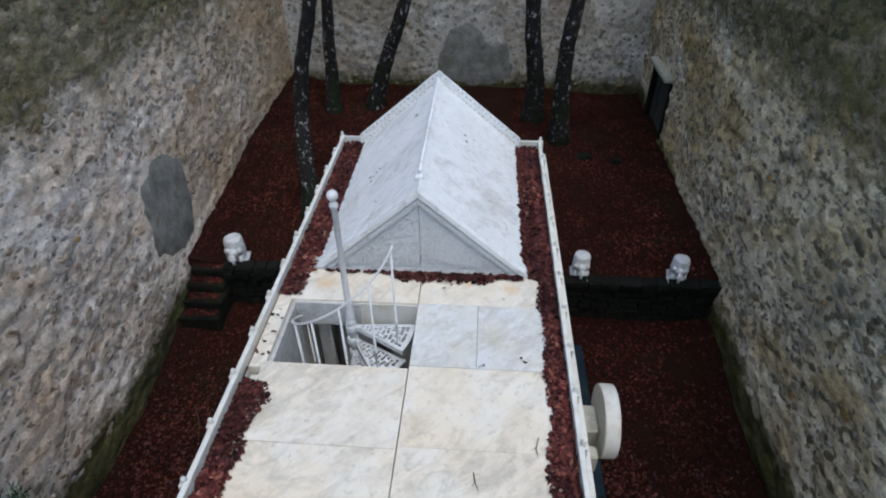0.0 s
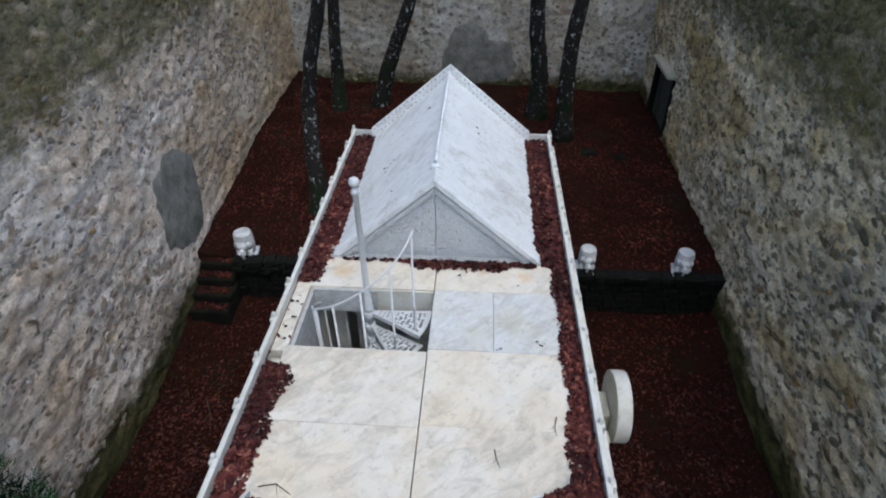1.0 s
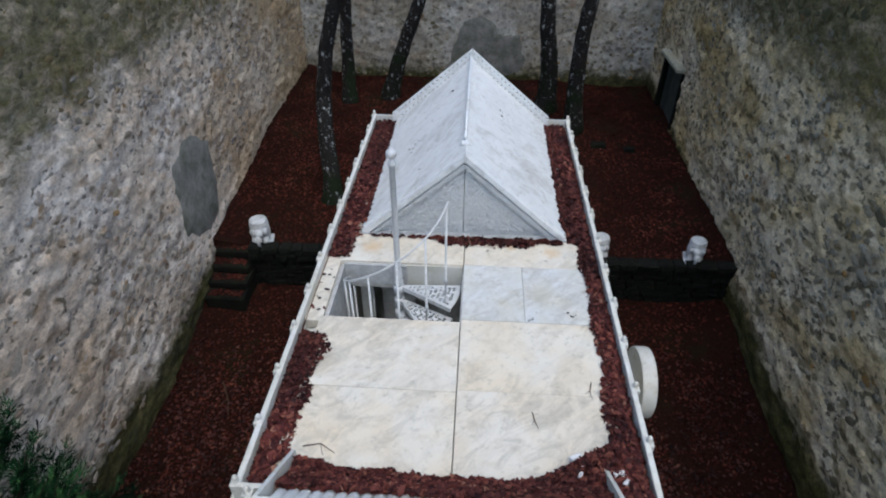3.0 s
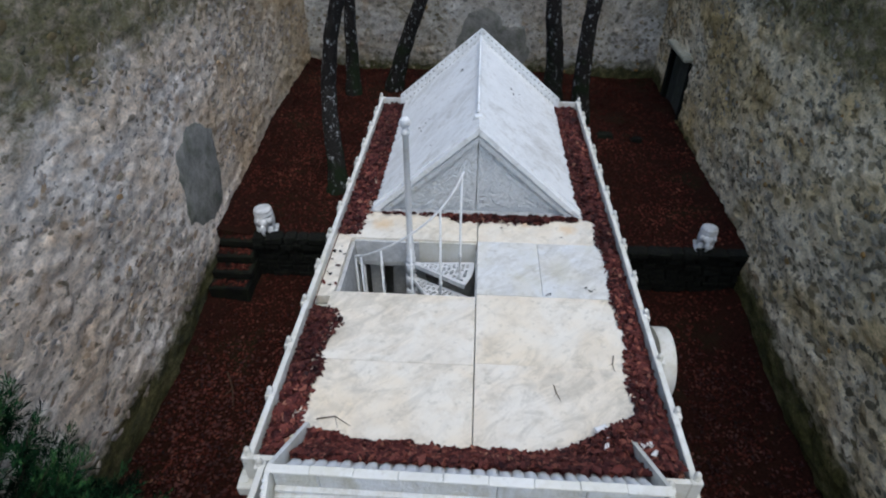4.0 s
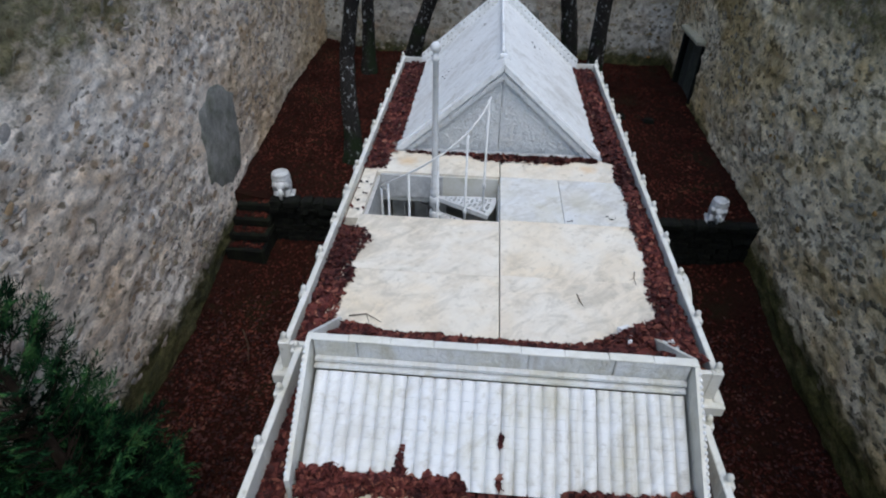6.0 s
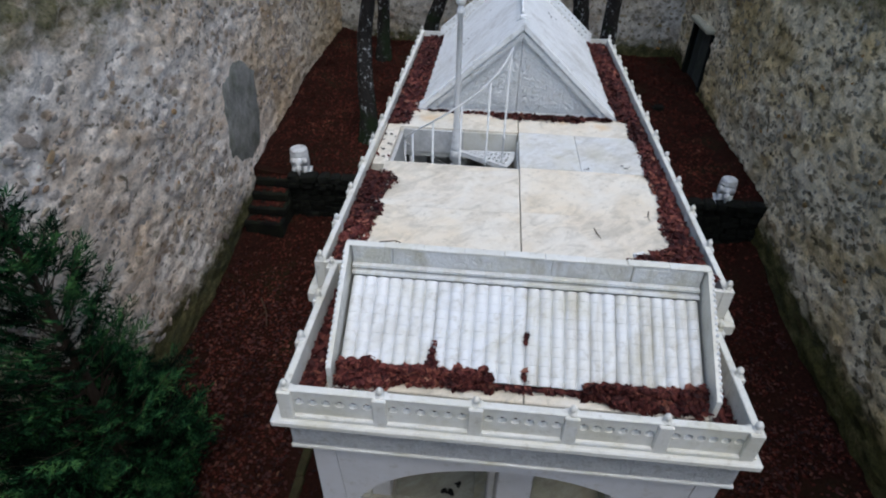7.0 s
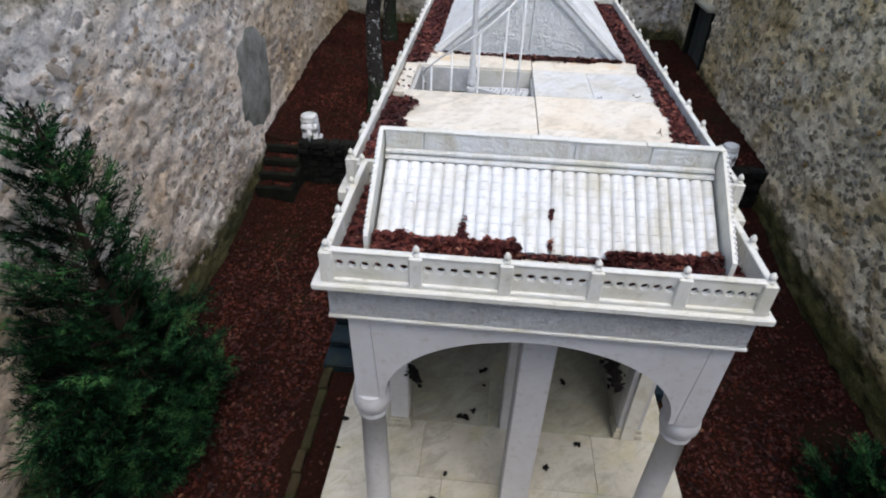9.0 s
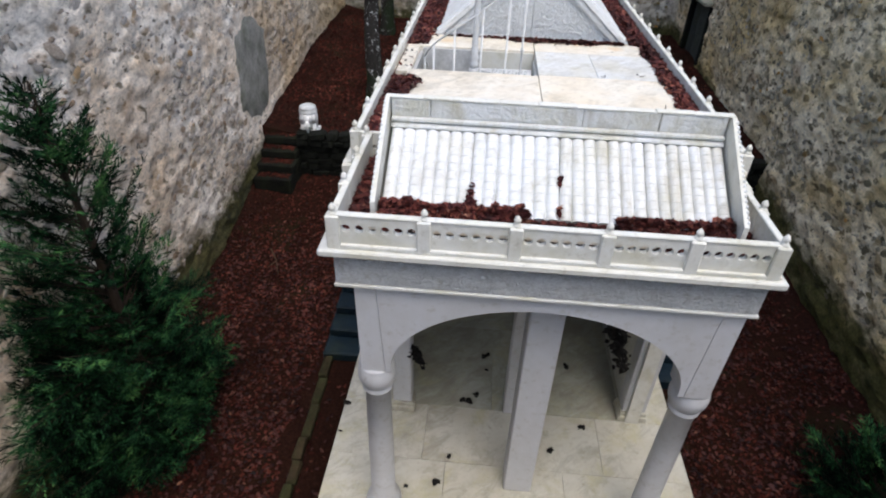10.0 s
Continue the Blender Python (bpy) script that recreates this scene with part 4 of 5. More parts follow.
seams = [-1.285, -0.635, 0.03, 0.67, 1.265]
for i in range(4):
    tile_field(seams[i] + 0.0015, seams[i + 1] - 0.0015, 1.84, 4.25, 2.44, 4.625, 7, 10, "tile_panel", porch, MARBLE_TILE if i < 2 else MARBLE_TILE_STAINED)
    tile_field(seams[i] + 0.004, seams[i + 1] - 0.004, 3.06, 4.30, 2.57, 4.77, 7, 10, "tile_panel", porch, MARBLE_TILE)
part("porch_roof_plate", Shape().box(-1.60, 1.53, FY + 0.05, 3.0, 4.10, 4.14), MARBLE, porch)
# dark strip behind the rail, so that the piercings look dark
part("gutter_dark_strip", Shape().box(-1.53, 1.44, 1.56, 1.72, 4.138, 4.152, 0.006), SOIL, porch, "dark strip in the slot behind the balustrade")
part("porch_gutter_slab", Shape().box(-1.29, 0.027, 1.715, 2.0, 4.138, 4.222, 0.008), MARBLE, porch)
part("porch_gutter_slab", Shape().box(0.034, 1.27, 1.715, 2.0, 4.138, 4.222, 0.008), MARBLE, porch)
# thin dark line along the lower edge of the tile panels
part("foot_dark_strip", Shape().box(-1.28, 1.26, 1.815, 1.87, 4.215, 4.232, 0.004), SOIL, porch, "dark strip under the foot of the tiles")

porch_rail = thing("porch_rail", (0, 1.53, 4.12), "low white marble balustrade with small round piercings", "railing", "roof rails")
PR = 4.375
front_posts = [-1.56, -0.925, -0.295, 0.32, 0.905, 1.46]
RY = 1.53
for i, x in enumerate(front_posts):
    finial_post(x, RY, 4.12, PR + 0.01, porch_rail, 0.048)
    if i < 5:
        xa, xb = x + 0.042, front_posts[i + 1] - 0.042

        def on_front(u, w, d, xa=xa):
            return (xa + u, RY - 0.02 + d, 4.14 + w)
        part("rail_panel", Shape().pierced(xb - xa, PR - 4.14, 6, on_front, 0.04, 0.40, (0.095, 0.18)), MARBLE_TRIM, porch_rail)
part("plinth", Shape().box(-1.60, 1.50, RY - 0.045, RY + 0.04, 4.12, 4.155, 0.006), MARBLE_TRIM, porch_rail)
part("cap_rail", Shape().box(-1.56, 1.46, RY - 0.028, RY + 0.028, PR, PR + 0.02, 0.006), MARBLE_TRIM, porch_rail)
for s, x in ((-1, -1.56), (1, 1.465)):
    ys = [RY, 1.98, 2.43, 2.85]
    for i, y in enumerate(ys):
        if i:
            finial_post(x + s * 0.02, y, 4.12, PR + 0.01, porch_rail, 0.042)
        if i < 3:
            part("rail_panel", Shape().box(x - 0.018, x + 0.018, y + 0.038, ys[i + 1] - 0.038, 4.14, PR, 0.004), MARBLE_TRIM, porch_rail)
    part("cap_rail", Shape().box(x - 0.026, x + 0.026, RY, 2.86, PR, PR + 0.02, 0.006), MARBLE_TRIM, porch_rail)

# blue base along the sides, stepped at its front end
for s in (-1, 1):
    base = thing("stepped_base", (s * 2.4, 7, -0.8), "dark blue painted stepped base along the pavilion", "steps", "stepped bases")
    xo = 3.0 if s < 0 else 3.08
    for k in range(4):
        lo, hi = sorted((s * 1.625, s * (xo - 0.03 * k)))
        part("step", Shape().box(lo, hi, 4.95 + 0.40 * k, 9.5, -0.85 if k == 0 else -0.62 + 0.17 * (k - 1) + 0.002, -0.62 + 0.17 * k, 0.025), BLUE, base)

# stone wheel on an axle block
wheel = thing("millstone", (2.4, 5.75, 2.4), "pale upright millstone fixed to the pavilion side by a block", "millstone")


def disc(x0, x1, cy, cz, r, n=48):
    pts = [(r * 0.985, x0), (r, x0 + 0.02), (r, x1 - 0.02), (r * 0.985, x1)]
    v = [(x, cy + q * math.cos(2 * math.pi * i / n), cz + q * math.sin(2 * math.pi * i / n)) for q, x in pts for i in range(n)]
    f = [(j * n + i, j * n + (i + 1) % n, (j + 1) * n + (i + 1) % n, (j + 1) * n + i) for j in range(3) for i in range(n)]
    f += [tuple(range(n)), tuple(range(4 * n - 1, 3 * n - 1, -1))]
    return Shape().add(v, f)


part("disc", disc(2.31, 2.49, 5.58, 2.72, 0.46), MARBLE_TRIM, wheel)
part("axle_block", Shape().box(1.62, 2.30, 5.39, 5.79, 2.40, 2.75, 0.02), MARBLE_FLOOR, wheel, "cream stone axle block")
part("bracket", Shape().box(1.62, 2.26, 5.08, 5.25, 2.34, 2.66, 0.02), MARBLE_FLOOR, wheel)

# ---- spiral stair ----
SX, SY, SR = -0.745, 5.72, 0.75
stair = thing("spiral_stair", (SX, SY, 0.65), "white painted iron spiral stair with fretwork treads", "staircase")
pole = [(0.07, 0.655), (0.044, 0.70), (0.038, 4.1), (0.058, 4.12), (0.058, 4.17), (0.044, 4.19), (0.054, 4.23), (0.054, 4.26), (0.042, 4.28), (0.050, 4.35), (0.036, 4.38), (0.045, 4.43), (0.036, 4.46), (0.031, 5.74), (0.045, 5.75), (0.045, 5.79), (0.030, 5.80), (0.030, 5.83)]
mast = part("pole", Shape().lathe(pole, SX, SY, 18), IRON_WHITE, stair, smooth=True)
ball = [(0.012, 5.83)] + [(0.057 * math.sin(a), 5.885 - 0.057 * math.cos(a)) for a in np.linspace(0.5, math.pi - 0.05, 12)]
part("ball", Shape().lathe(ball, SX, SY, 18), IRON_WHITE, mast, smooth=True)
A0, DA, RISE = 3.0, 29.0, 0.205


def tread(k):
    z = 4.10 - RISE * k
    a1, a0 = radians(A0 - DA * k), radians(A0 - DA * (k + 1) - 4)
    s = Shape()
    # fretted plate: a grid of sectors, some left open
    nr, na = 13, 11
    for i in range(nr):
        r0, r1 = 0.07 + (SR - 0.07) * i / nr, 0.07 + (SR - 0.07) * (i + 1) / nr
        for j in range(na):
            edge = i in (0, nr - 1) or j in (0, na - 1)
            b0, b1 = a0 + (a1 - a0) * j / na, a0 + (a1 - a0) * (j + 1) / na
            open_cell = not edge and (i * 31 + j * 17 + k * 7) % 5 > 0
            corners = [(r0, b0), (r1, b0), (r1, b1), (r0, b1)]
            if open_cell:
                h1, h2 = ((i * 13 + j * 29 + k * 5) % 7) / 6 - 0.5, ((i * 19 + j * 11 + k * 3) % 5) / 4 - 0.5
                rc, bc = (r0 + r1) / 2 + 0.22 * h1 * (r1 - r0), (b0 + b1) / 2 + 0.22 * h2 * (b1 - b0)
                q = (0.78, 1.0, 0.9)[(i * 7 + j * 5 + k * 3) % 3]
                outer = []
                for m in range(4):
                    c, d = corners[m], corners[(m + 1) % 4]
                    outer += [c, ((c[0] + d[0]) / 2, (c[1] + d[1]) / 2)]
                inner = [(rc + (r - rc) * q * (0.62 if (m + i + j) % 4 == 0 else 0.88), bc + (b - bc) * q * (0.70 if (m + i) % 4 == 2 else 0.88)) for m, (r, b) in enumerate(outer)]
                loops = [[outer[m], outer[(m + 1) % 8], inner[(m + 1) % 8], inner[m]] for m in range(8)]
            else:
                loops = [corners]
            for lp in loops:
                v = [(SX + r * math.cos(b), SY + r * math.sin(b), zz) for zz in (z - 0.012, z) for r, b in lp]
                s.add(v, [(3, 2, 1, 0), (4, 5, 6, 7)] + [(m, (m + 1) % 4, 4 + (m + 1) % 4, 4 + m) for m in range(4)])
    t = part("tread", s, IRON_WHITE, stair, "pierced white iron tread", fix=True)
    # drop flange along the front edge and the rim
    for b in (a0, a1):
        d = Vector((math.cos(b), math.sin(b), 0))
        n = Vector((-math.sin(b), math.cos(b), 0)) * 0.006
        c = Vector((SX, SY, 0))
        q = [c + d * 0.06 - n, c + d * SR - n, c + d * SR + n, c + d * 0.06 + n]
        v = [(p.x, p.y, zz) for zz in (z - 0.055, z) for p in q]
        part("flange", Shape().add(v, [(3, 2, 1, 0), (4, 5, 6, 7)] + [(m, (m + 1) % 4, 4 + (m + 1) % 4, 4 + m) for m in range(4)]), IRON_WHITE, t)
    part("sleeve", Shape().lathe([(0.066, z - 0.13), (0.066, z - 0.01), (0.058, z)], SX, SY, 16), IRON_WHITE, t, smooth=True)


for k in range(14):
    tread(k)


def rail_z(deg):
    return 5.36 + 0.0081 * (deg + 33)


RR = 0.64
rail_pts = []
for d in range(-20, -300, -7):
    a = radians(d)
    rail_pts.append((SX + RR * math.cos(a), SY + RR * math.sin(a), rail_z(d)))
part("handrail", Shape().tube(rail_pts, 0.012, 8), IRON_WHITE, stair, smooth=True)
for i in range(9):
    d = -24 - i * 29.0
    a = radians(d)
    x, y, top = SX + RR * math.cos(a), SY + RR * math.sin(a), rail_z(d)
    low = 4.10 - RISE * (math.floor((A0 - d) / DA))
    mid = low + 0.33
    b = [(0.024, low), (0.024, low + 0.03), (0.013, low + 0.05), (0.013, mid - 0.03), (0.022, mid - 0.02), (0.022, mid + 0.02), (0.013, mid + 0.03), (0.012, top)]
    part("baluster", Shape().lathe(b, x, y, 8), IRON_WHITE, stair, smooth=True)

# ---- terrace wall and steps ----
terrace = tagged(new("terrace_wall"), "dark mossy dry stone retaining wall of the terrace", "wall", kind="structure")
terrace.location = (0, 10.6, -0.4)
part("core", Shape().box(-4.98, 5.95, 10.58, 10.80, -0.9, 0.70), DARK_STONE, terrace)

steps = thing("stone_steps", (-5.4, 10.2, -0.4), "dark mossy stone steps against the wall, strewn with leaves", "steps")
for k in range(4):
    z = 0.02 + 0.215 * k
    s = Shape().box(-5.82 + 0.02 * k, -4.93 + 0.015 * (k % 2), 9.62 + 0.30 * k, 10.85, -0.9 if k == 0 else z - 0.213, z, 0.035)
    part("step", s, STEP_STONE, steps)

# low mossy kerb between the leaf litter and the bare strip beside the porch
kerb = tagged(new("kerb"), "low brown mossy stone kerb beside the porch", "kerb", kind="structure")
kerb.location = (-2.9, 2.9, -0.8)
rgk = random.Random(9)
y = 1.2
while y < 4.7:
    L = rgk.uniform(0.34, 0.62)
    x = -2.86 - 0.02 * (y - 3.0) + rgk.uniform(-0.015, 0.015)
    stone = Shape().box(x - 0.07, x + 0.07, y + 0.008, y + L - 0.008, -0.95, -0.695 + rgk.uniform(-0.015, 0.012), 0.022)
    stone.v = [(a + rgk.uniform(-0.008, 0.008), b + rgk.uniform(-0.008, 0.008), c + rgk.uniform(-0.006, 0.006)) for a, b, c in stone.v]
    ob = new("kerb_stone", fixed(stone.mesh("kerb_stone", KERB)))
    ob.parent = kerb
    ob.matrix_parent_inverse = Matrix.Translation(kerb.location).inverted()
    y += L

rgs = random.Random(5)
for x, y, w, d in ((3.62, 15.6, 0.22, 0.16), (4.5, 15.5, 0.16, 0.12)):
    sh = Shape().box(-w, w, -d, d, -0.12, 0.10, 0.04)
    z = ground_z(x, y)
    sh.v = [(x + p[0] + rgs.uniform(-0.04, 0.04), y + p[1] + rgs.uniform(-0.04, 0.04), z + p[2] + rgs.uniform(-0.02, 0.02)) for p in sh.v]
    solo("loose_stone", sh, STEP_STONE, "dark mossy loose stone block among fallen leaves", "stone", "loose stones")

# ---- ceramic elephant stools ----


def elephant_stool():
    """A squat elephant carrying a round drum seat, on a square plinth; one plain mesh."""
    s = Shape().box(-0.28, 0.28, -0.33, 0.31, 0.0, 0.07, 0.012)
    # body as a rounded barrel with four stout legs
    body = [(0.10, 0.14), (0.205, 0.16), (0.245, 0.26), (0.255, 0.38), (0.25, 0.50), (0.215, 0.60)]
    s.lathe(body, 0, 0.02, 22)
    for x in (-0.13, 0.13):
        for y in (-0.13, 0.17):
            s.lathe([(0.085, 0.055), (0.085, 0.10), (0.072, 0.14), (0.085, 0.30)], x, y, 12)
    # saddle cloth rim and drum seat
    s.lathe([(0.215, 0.575), (0.245, 0.60), (0.248, 0.63), (0.228, 0.65), (0.226, 0.70), (0.232, 0.715), (0.220, 0.745), (0.17, 0.775), (0.08, 0.785)], 0, 0.02, 24)
    # head, ears, trunk and tusks
    head = [(0.03, 0.36), (0.10, 0.38), (0.125, 0.46), (0.10, 0.55), (0.04, 0.58)]
    s.lathe(head, 0, -0.24, 16)
    s.tube([(0, -0.33, 0.44), (0, -0.385, 0.34), (0, -0.375, 0.22), (0, -0.33, 0.13), (0.0, -0.27, 0.10)], [0.055, 0.05, 0.042, 0.034, 0.026], 10)
    for x in (-1, 1):
        s.add([(x * 0.10, -0.20, 0.56), (x * 0.20, -0.18, 0.54), (x * 0.235, -0.16, 0.44), (x * 0.19, -0.19, 0.34), (x * 0.12, -0.24, 0.38), (x * 0.115, -0.15, 0.56), (x * 0.21, -0.13, 0.54), (x * 0.245, -0.12, 0.44), (x * 0.20, -0.14, 0.34), (x * 0.13, -0.18, 0.38)],
              [(0, 1, 2, 3, 4), (9, 8, 7, 6, 5), (0, 5, 6, 1), (1, 6, 7, 2), (2, 7, 8, 3), (3, 8, 9, 4), (4, 9, 5, 0)])
        s.tube([(x * 0.06, -0.33, 0.38), (x * 0.075, -0.40, 0.32), (x * 0.07, -0.44, 0.33)], [0.018, 0.013, 0.005], 6)
    me = fixed(s.mesh("elephant_stool", CERAMIC, True))
    return tagged(new("elephant_stool", me), "white ceramic elephant stool on a square plinth at the terrace edge", "garden stool", "elephant stools")


stool = elephant_stool()
stool.matrix_basis = pose(-4.71, 10.81, 0.715, 0, 0, 9) @ Matrix.Diagonal((0.86, 0.86, 0.86, 1))
copy_thing(stool, pose(2.97, 10.81, 0.715, 0, 0, -3) @ Matrix.Diagonal((0.86, 0.86, 0.86, 1)))
copy_thing(stool, pose(5.06, 10.81, 0.715, 0, 0, -12) @ Matrix.Diagonal((0.86, 0.86, 0.86, 1)))

# ---- trees ----


def tree(path, r0, seed, label):
    """A bare lower trunk, crooked and flared at the foot, with limbs and a thin crown high above."""
    rg = random.Random(seed)
    t = thing("tree", path[0], label, "tree", "yard trees")
    pts = [Vector(p) for p in path]
    d = (pts[-1] - pts[-2]).normalized()
    top = pts[-1]
    for k in range(4):
        d = (d + Vector((rg.uniform(-0.1, 0.1), rg.uniform(-0.1, 0.1), 0.25))).normalized()
        top = top + d * 1.05
        pts.append(top)
    fine = []
    for i in range(len(pts) - 1):
        for k in range(5):
            p = pts[i].lerp(pts[i + 1], k / 5)
            fine.append(p + Vector((0.03 * wobble(p.z * 1.7, seed), 0.03 * wobble(p.z * 1.9, seed + 3), 0)))
    fine.append(pts[-1])
    n = len(fine)
    radii = [r0 * (1 - 0.65 * i / n) * (1.0 + 0.55 * math.exp(-i / 1.6)) * (1 + 0.10 * wobble(i * 0.8, seed)) for i in range(n)]
    fine[0] = fine[0] - Vector((0, 0, 0.25))
    part("trunk", Shape().tube(fine, radii, 12), BARK, t, smooth=True)
    ends = []
    for k in range(7):
        i = n - 2 - k * 2
        a = rg.uniform(0, 2 * math.pi)
        L = rg.uniform(0.9, 1.6)
        b = fine[i]
        m = b + Vector((math.cos(a) * L * 0.5, math.sin(a) * L * 0.5, 0.45 * L))
        e = b + Vector((math.cos(a) * L, math.sin(a) * L, 0.8 * L))
        part("limb", Shape().tube([b, m, e], [radii[i] * 0.55, radii[i] * 0.35, 0.012], 6), BARK, t, smooth=True)
        ends += [m, e, b.lerp(e, 0.75)]

    def spot(r):
        c = r.choice(ends)
        p = c + Vector((r.gauss(0, 0.33), r.gauss(0, 0.33), r.gauss(0.1, 0.28)))
        return tuple(p) if p.z > 6.6 else None
    part("crown", leaf_shape(rg, 700, spot, 0.10, 0.0, 0.3), GREEN_LEAF, t, fix=False)
    return t


tree([(-3.40, 12.55, 0.70), (-3.48, 12.85, 1.4), (-3.58, 13.2, 2.24), (-3.66, 13.7, 3.1), (-3.46, 13.7, 4.25), (-3.02, 13.7, 5.72)], 0.24, 1, "crooked tree with dark bark and pale lichen spots")
tree([(-3.95, 17.7, 1.05), (-3.98, 18.0, 2.2), (-3.93, 18.0, 3.4), (-3.83, 18.0, 4.8)], 0.225, 2, "slim tree with dark lichen-spotted bark")
tree([(-2.78, 18.2, 1.1), (-2.38, 18.2, 2.5), (-1.88, 18.2, 3.75), (-1.52, 18.2, 4.75)], 0.245, 3, "leaning tree with mossy dark bark")
tree([(2.24, 17.6, 1.1), (2.25, 17.6, 2.5), (2.06, 17.6, 3.65), (1.96, 17.6, 4.9)], 0.28, 4, "stout upright tree with mossy dark bark")
tree([(2.98, 16.4, 1.05), (2.87, 16.4, 2.5), (2.88, 16.4, 3.9), (3.03, 16.4, 5.2)], 0.25, 5, "slightly leaning tree with dark lichen bark")

# ---- conifers ----


def conifer(cx, cy, z0, top, reach, squash, count, seed, label):
    """A feathery conifer: a stem, rising boughs, each ending in a plume of branchlets set with fine needles."""
    rg = random.Random(seed)
    t = thing("conifer", (cx, cy, z0), label, "shrub", "conifers")
    part("trunk", Shape().tube([(cx, cy, z0 - 0.2), (cx + 0.03, cy, (z0 + top) / 2), (cx, cy + 0.02, top)], [0.09, 0.06, 0.012], 8), CONIFER_BARK, t)
    wood, v, f = Shape(), [], []
    up = Vector((0, 0, 1))

    def needle(c, d, L, w):
        k = len(v)
        sd = d.cross(Vector((rg.gauss(0, 0.6), rg.gauss(0, 0.6), 1))).normalized() * w
        md = c + d * L * 0.4
        v.extend((tuple(c), tuple(md - sd), tuple(c + d * L), tuple(md + sd)))
        f.extend(((k, k + 1, k + 2), (k, k + 2, k + 3)))

    def plume(b, d, L, width):
        """A spray: a curved axis, branchlets both sides, drooping at their tips."""
        d = d.normalized()
        flat = d.cross(up).normalized()
        lean = rg.uniform(-0.6, 0.6)
        flat = (flat + up * lean).normalized()
        n = 9 + int(12 * L)
        for q in range(n):
            u = (q + rg.random()) / n
            c = b + d * L * u - up * 0.16 * L * u * u
            side = 1 if q % 2 else -1
            bd = (d * rg.uniform(0.75, 1.1) + flat * side * rg.uniform(0.45, 0.9) + up * rg.gauss(-0.05, 0.2)).normalized()
            BL = width * (0.35 + 1.1 * u * (1.12 - u) * 2.2) * rg.uniform(0.7, 1.2)
            m = max(3, int(BL / 0.034))
            for p in range(m):
                w = p / m
                cc = c + bd * BL * w - up * 0.25 * BL * w * w
                for sd in (-1, 1):
                    nd = (bd * 1.0 + bd.cross(up).normalized() * sd * rg.uniform(0.2, 0.6) + up * rg.gauss(0.0, 0.28)).normalized()
                    needle(cc, nd, rg.uniform(0.06, 0.12), 0.0075)
    steps = ((0.0, 1.0), (0.22, 1.05), (0.36, 0.92), (0.50, 0.72), (0.68, 0.66), (0.80, 0.56), (0.90, 0.34), (1.0, 0.06))
    for i in range(count):
        h = ((i + rg.random()) / count) ** 1.75
        taper = float(np.interp(h, [p[0] for p in steps], [p[1] for p in steps]))
        bay = 0.86 + 0.40 * noise.noise(Vector((h * 7.0, seed, i % 5)))
        R = reach * taper * (rg.uniform(0.35, 0.75) if i % 3 == 0 else rg.uniform(0.72, 1.12)) * bay + 0.05
        a = i * 2.39996 + rg.uniform(-0.5, 0.5)
        if i % 3 == 1 and 0.12 < h < 0.8:
            a = rg.uniform(radians(185), radians(275))
        if i % 4 == 2 and h < 0.3:
            a = rg.uniform(radians(175), radians(285))
        if h > 0.45 and rg.random() < 0.36:
            continue
        dx, dy = math.cos(a), math.sin(a) * squash[1]
        dx *= squash[0] if dx > 0 else 1.0
        if 0.0 < h < 0.85:
            dy *= (1.6 if dx < 0 else 1.3) if dy < 0 else 1.3
        rise = rg.uniform(0.25, 0.65) if h < 0.4 else rg.uniform(0.8, 1.9)
        tip = z0 + 0.35 + (top - z0 - 0.35) * h
        e = Vector((max(-5.62, cx + dx * R), cy + dy * R, tip))
        b = Vector((cx, cy, max(z0 + 0.1, tip - R * rise)))
        m = b.lerp(e, 0.5) + Vector((0, 0, -0.12 * R))
        wood.tube([b, m, e], [0.012, 0.008, 0.003], 4)
        way = (e - m).normalized()
        fine = h > 0.55
        plume(m - way * 0.05, way, (e - m).length + rg.uniform(0.05, 0.26), rg.uniform(0.10, 0.19) if fine else rg.uniform(0.16, 0.28))
        for q in range(1 if fine else 2):
            s = rg.uniform(0.3, 0.8)
            sw = (way + way.cross(up).normalized() * rg.choice((-1, 1)) * rg.uniform(0.5, 0.9) + up * (rg.uniform(0.1, 0.9) if fine else rg.uniform(-0.25, 0.4))).normalized()
            plume(b.lerp(m, s * 2) if s < 0.5 else m.lerp(e, s * 2 - 1), sw, rg.uniform(0.2, 0.42), rg.uniform(0.08, 0.15))
    part("wood", wood, CONIFER_BARK, t)
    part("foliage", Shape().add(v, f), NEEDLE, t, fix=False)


conifer(-5.08, 3.42, -0.75, 4.45, 1.06, (0.86, 1.05), 560, 11, "dark green feathery conifer beside the pale wall")
conifer(5.0, 3.0, -0.75, 1.35, 0.95, (0.9, 0.8), 80, 12, "low dark green conifer bush by the grey wall")

# ---- fallen leaves ----
rngl = random.Random(21)


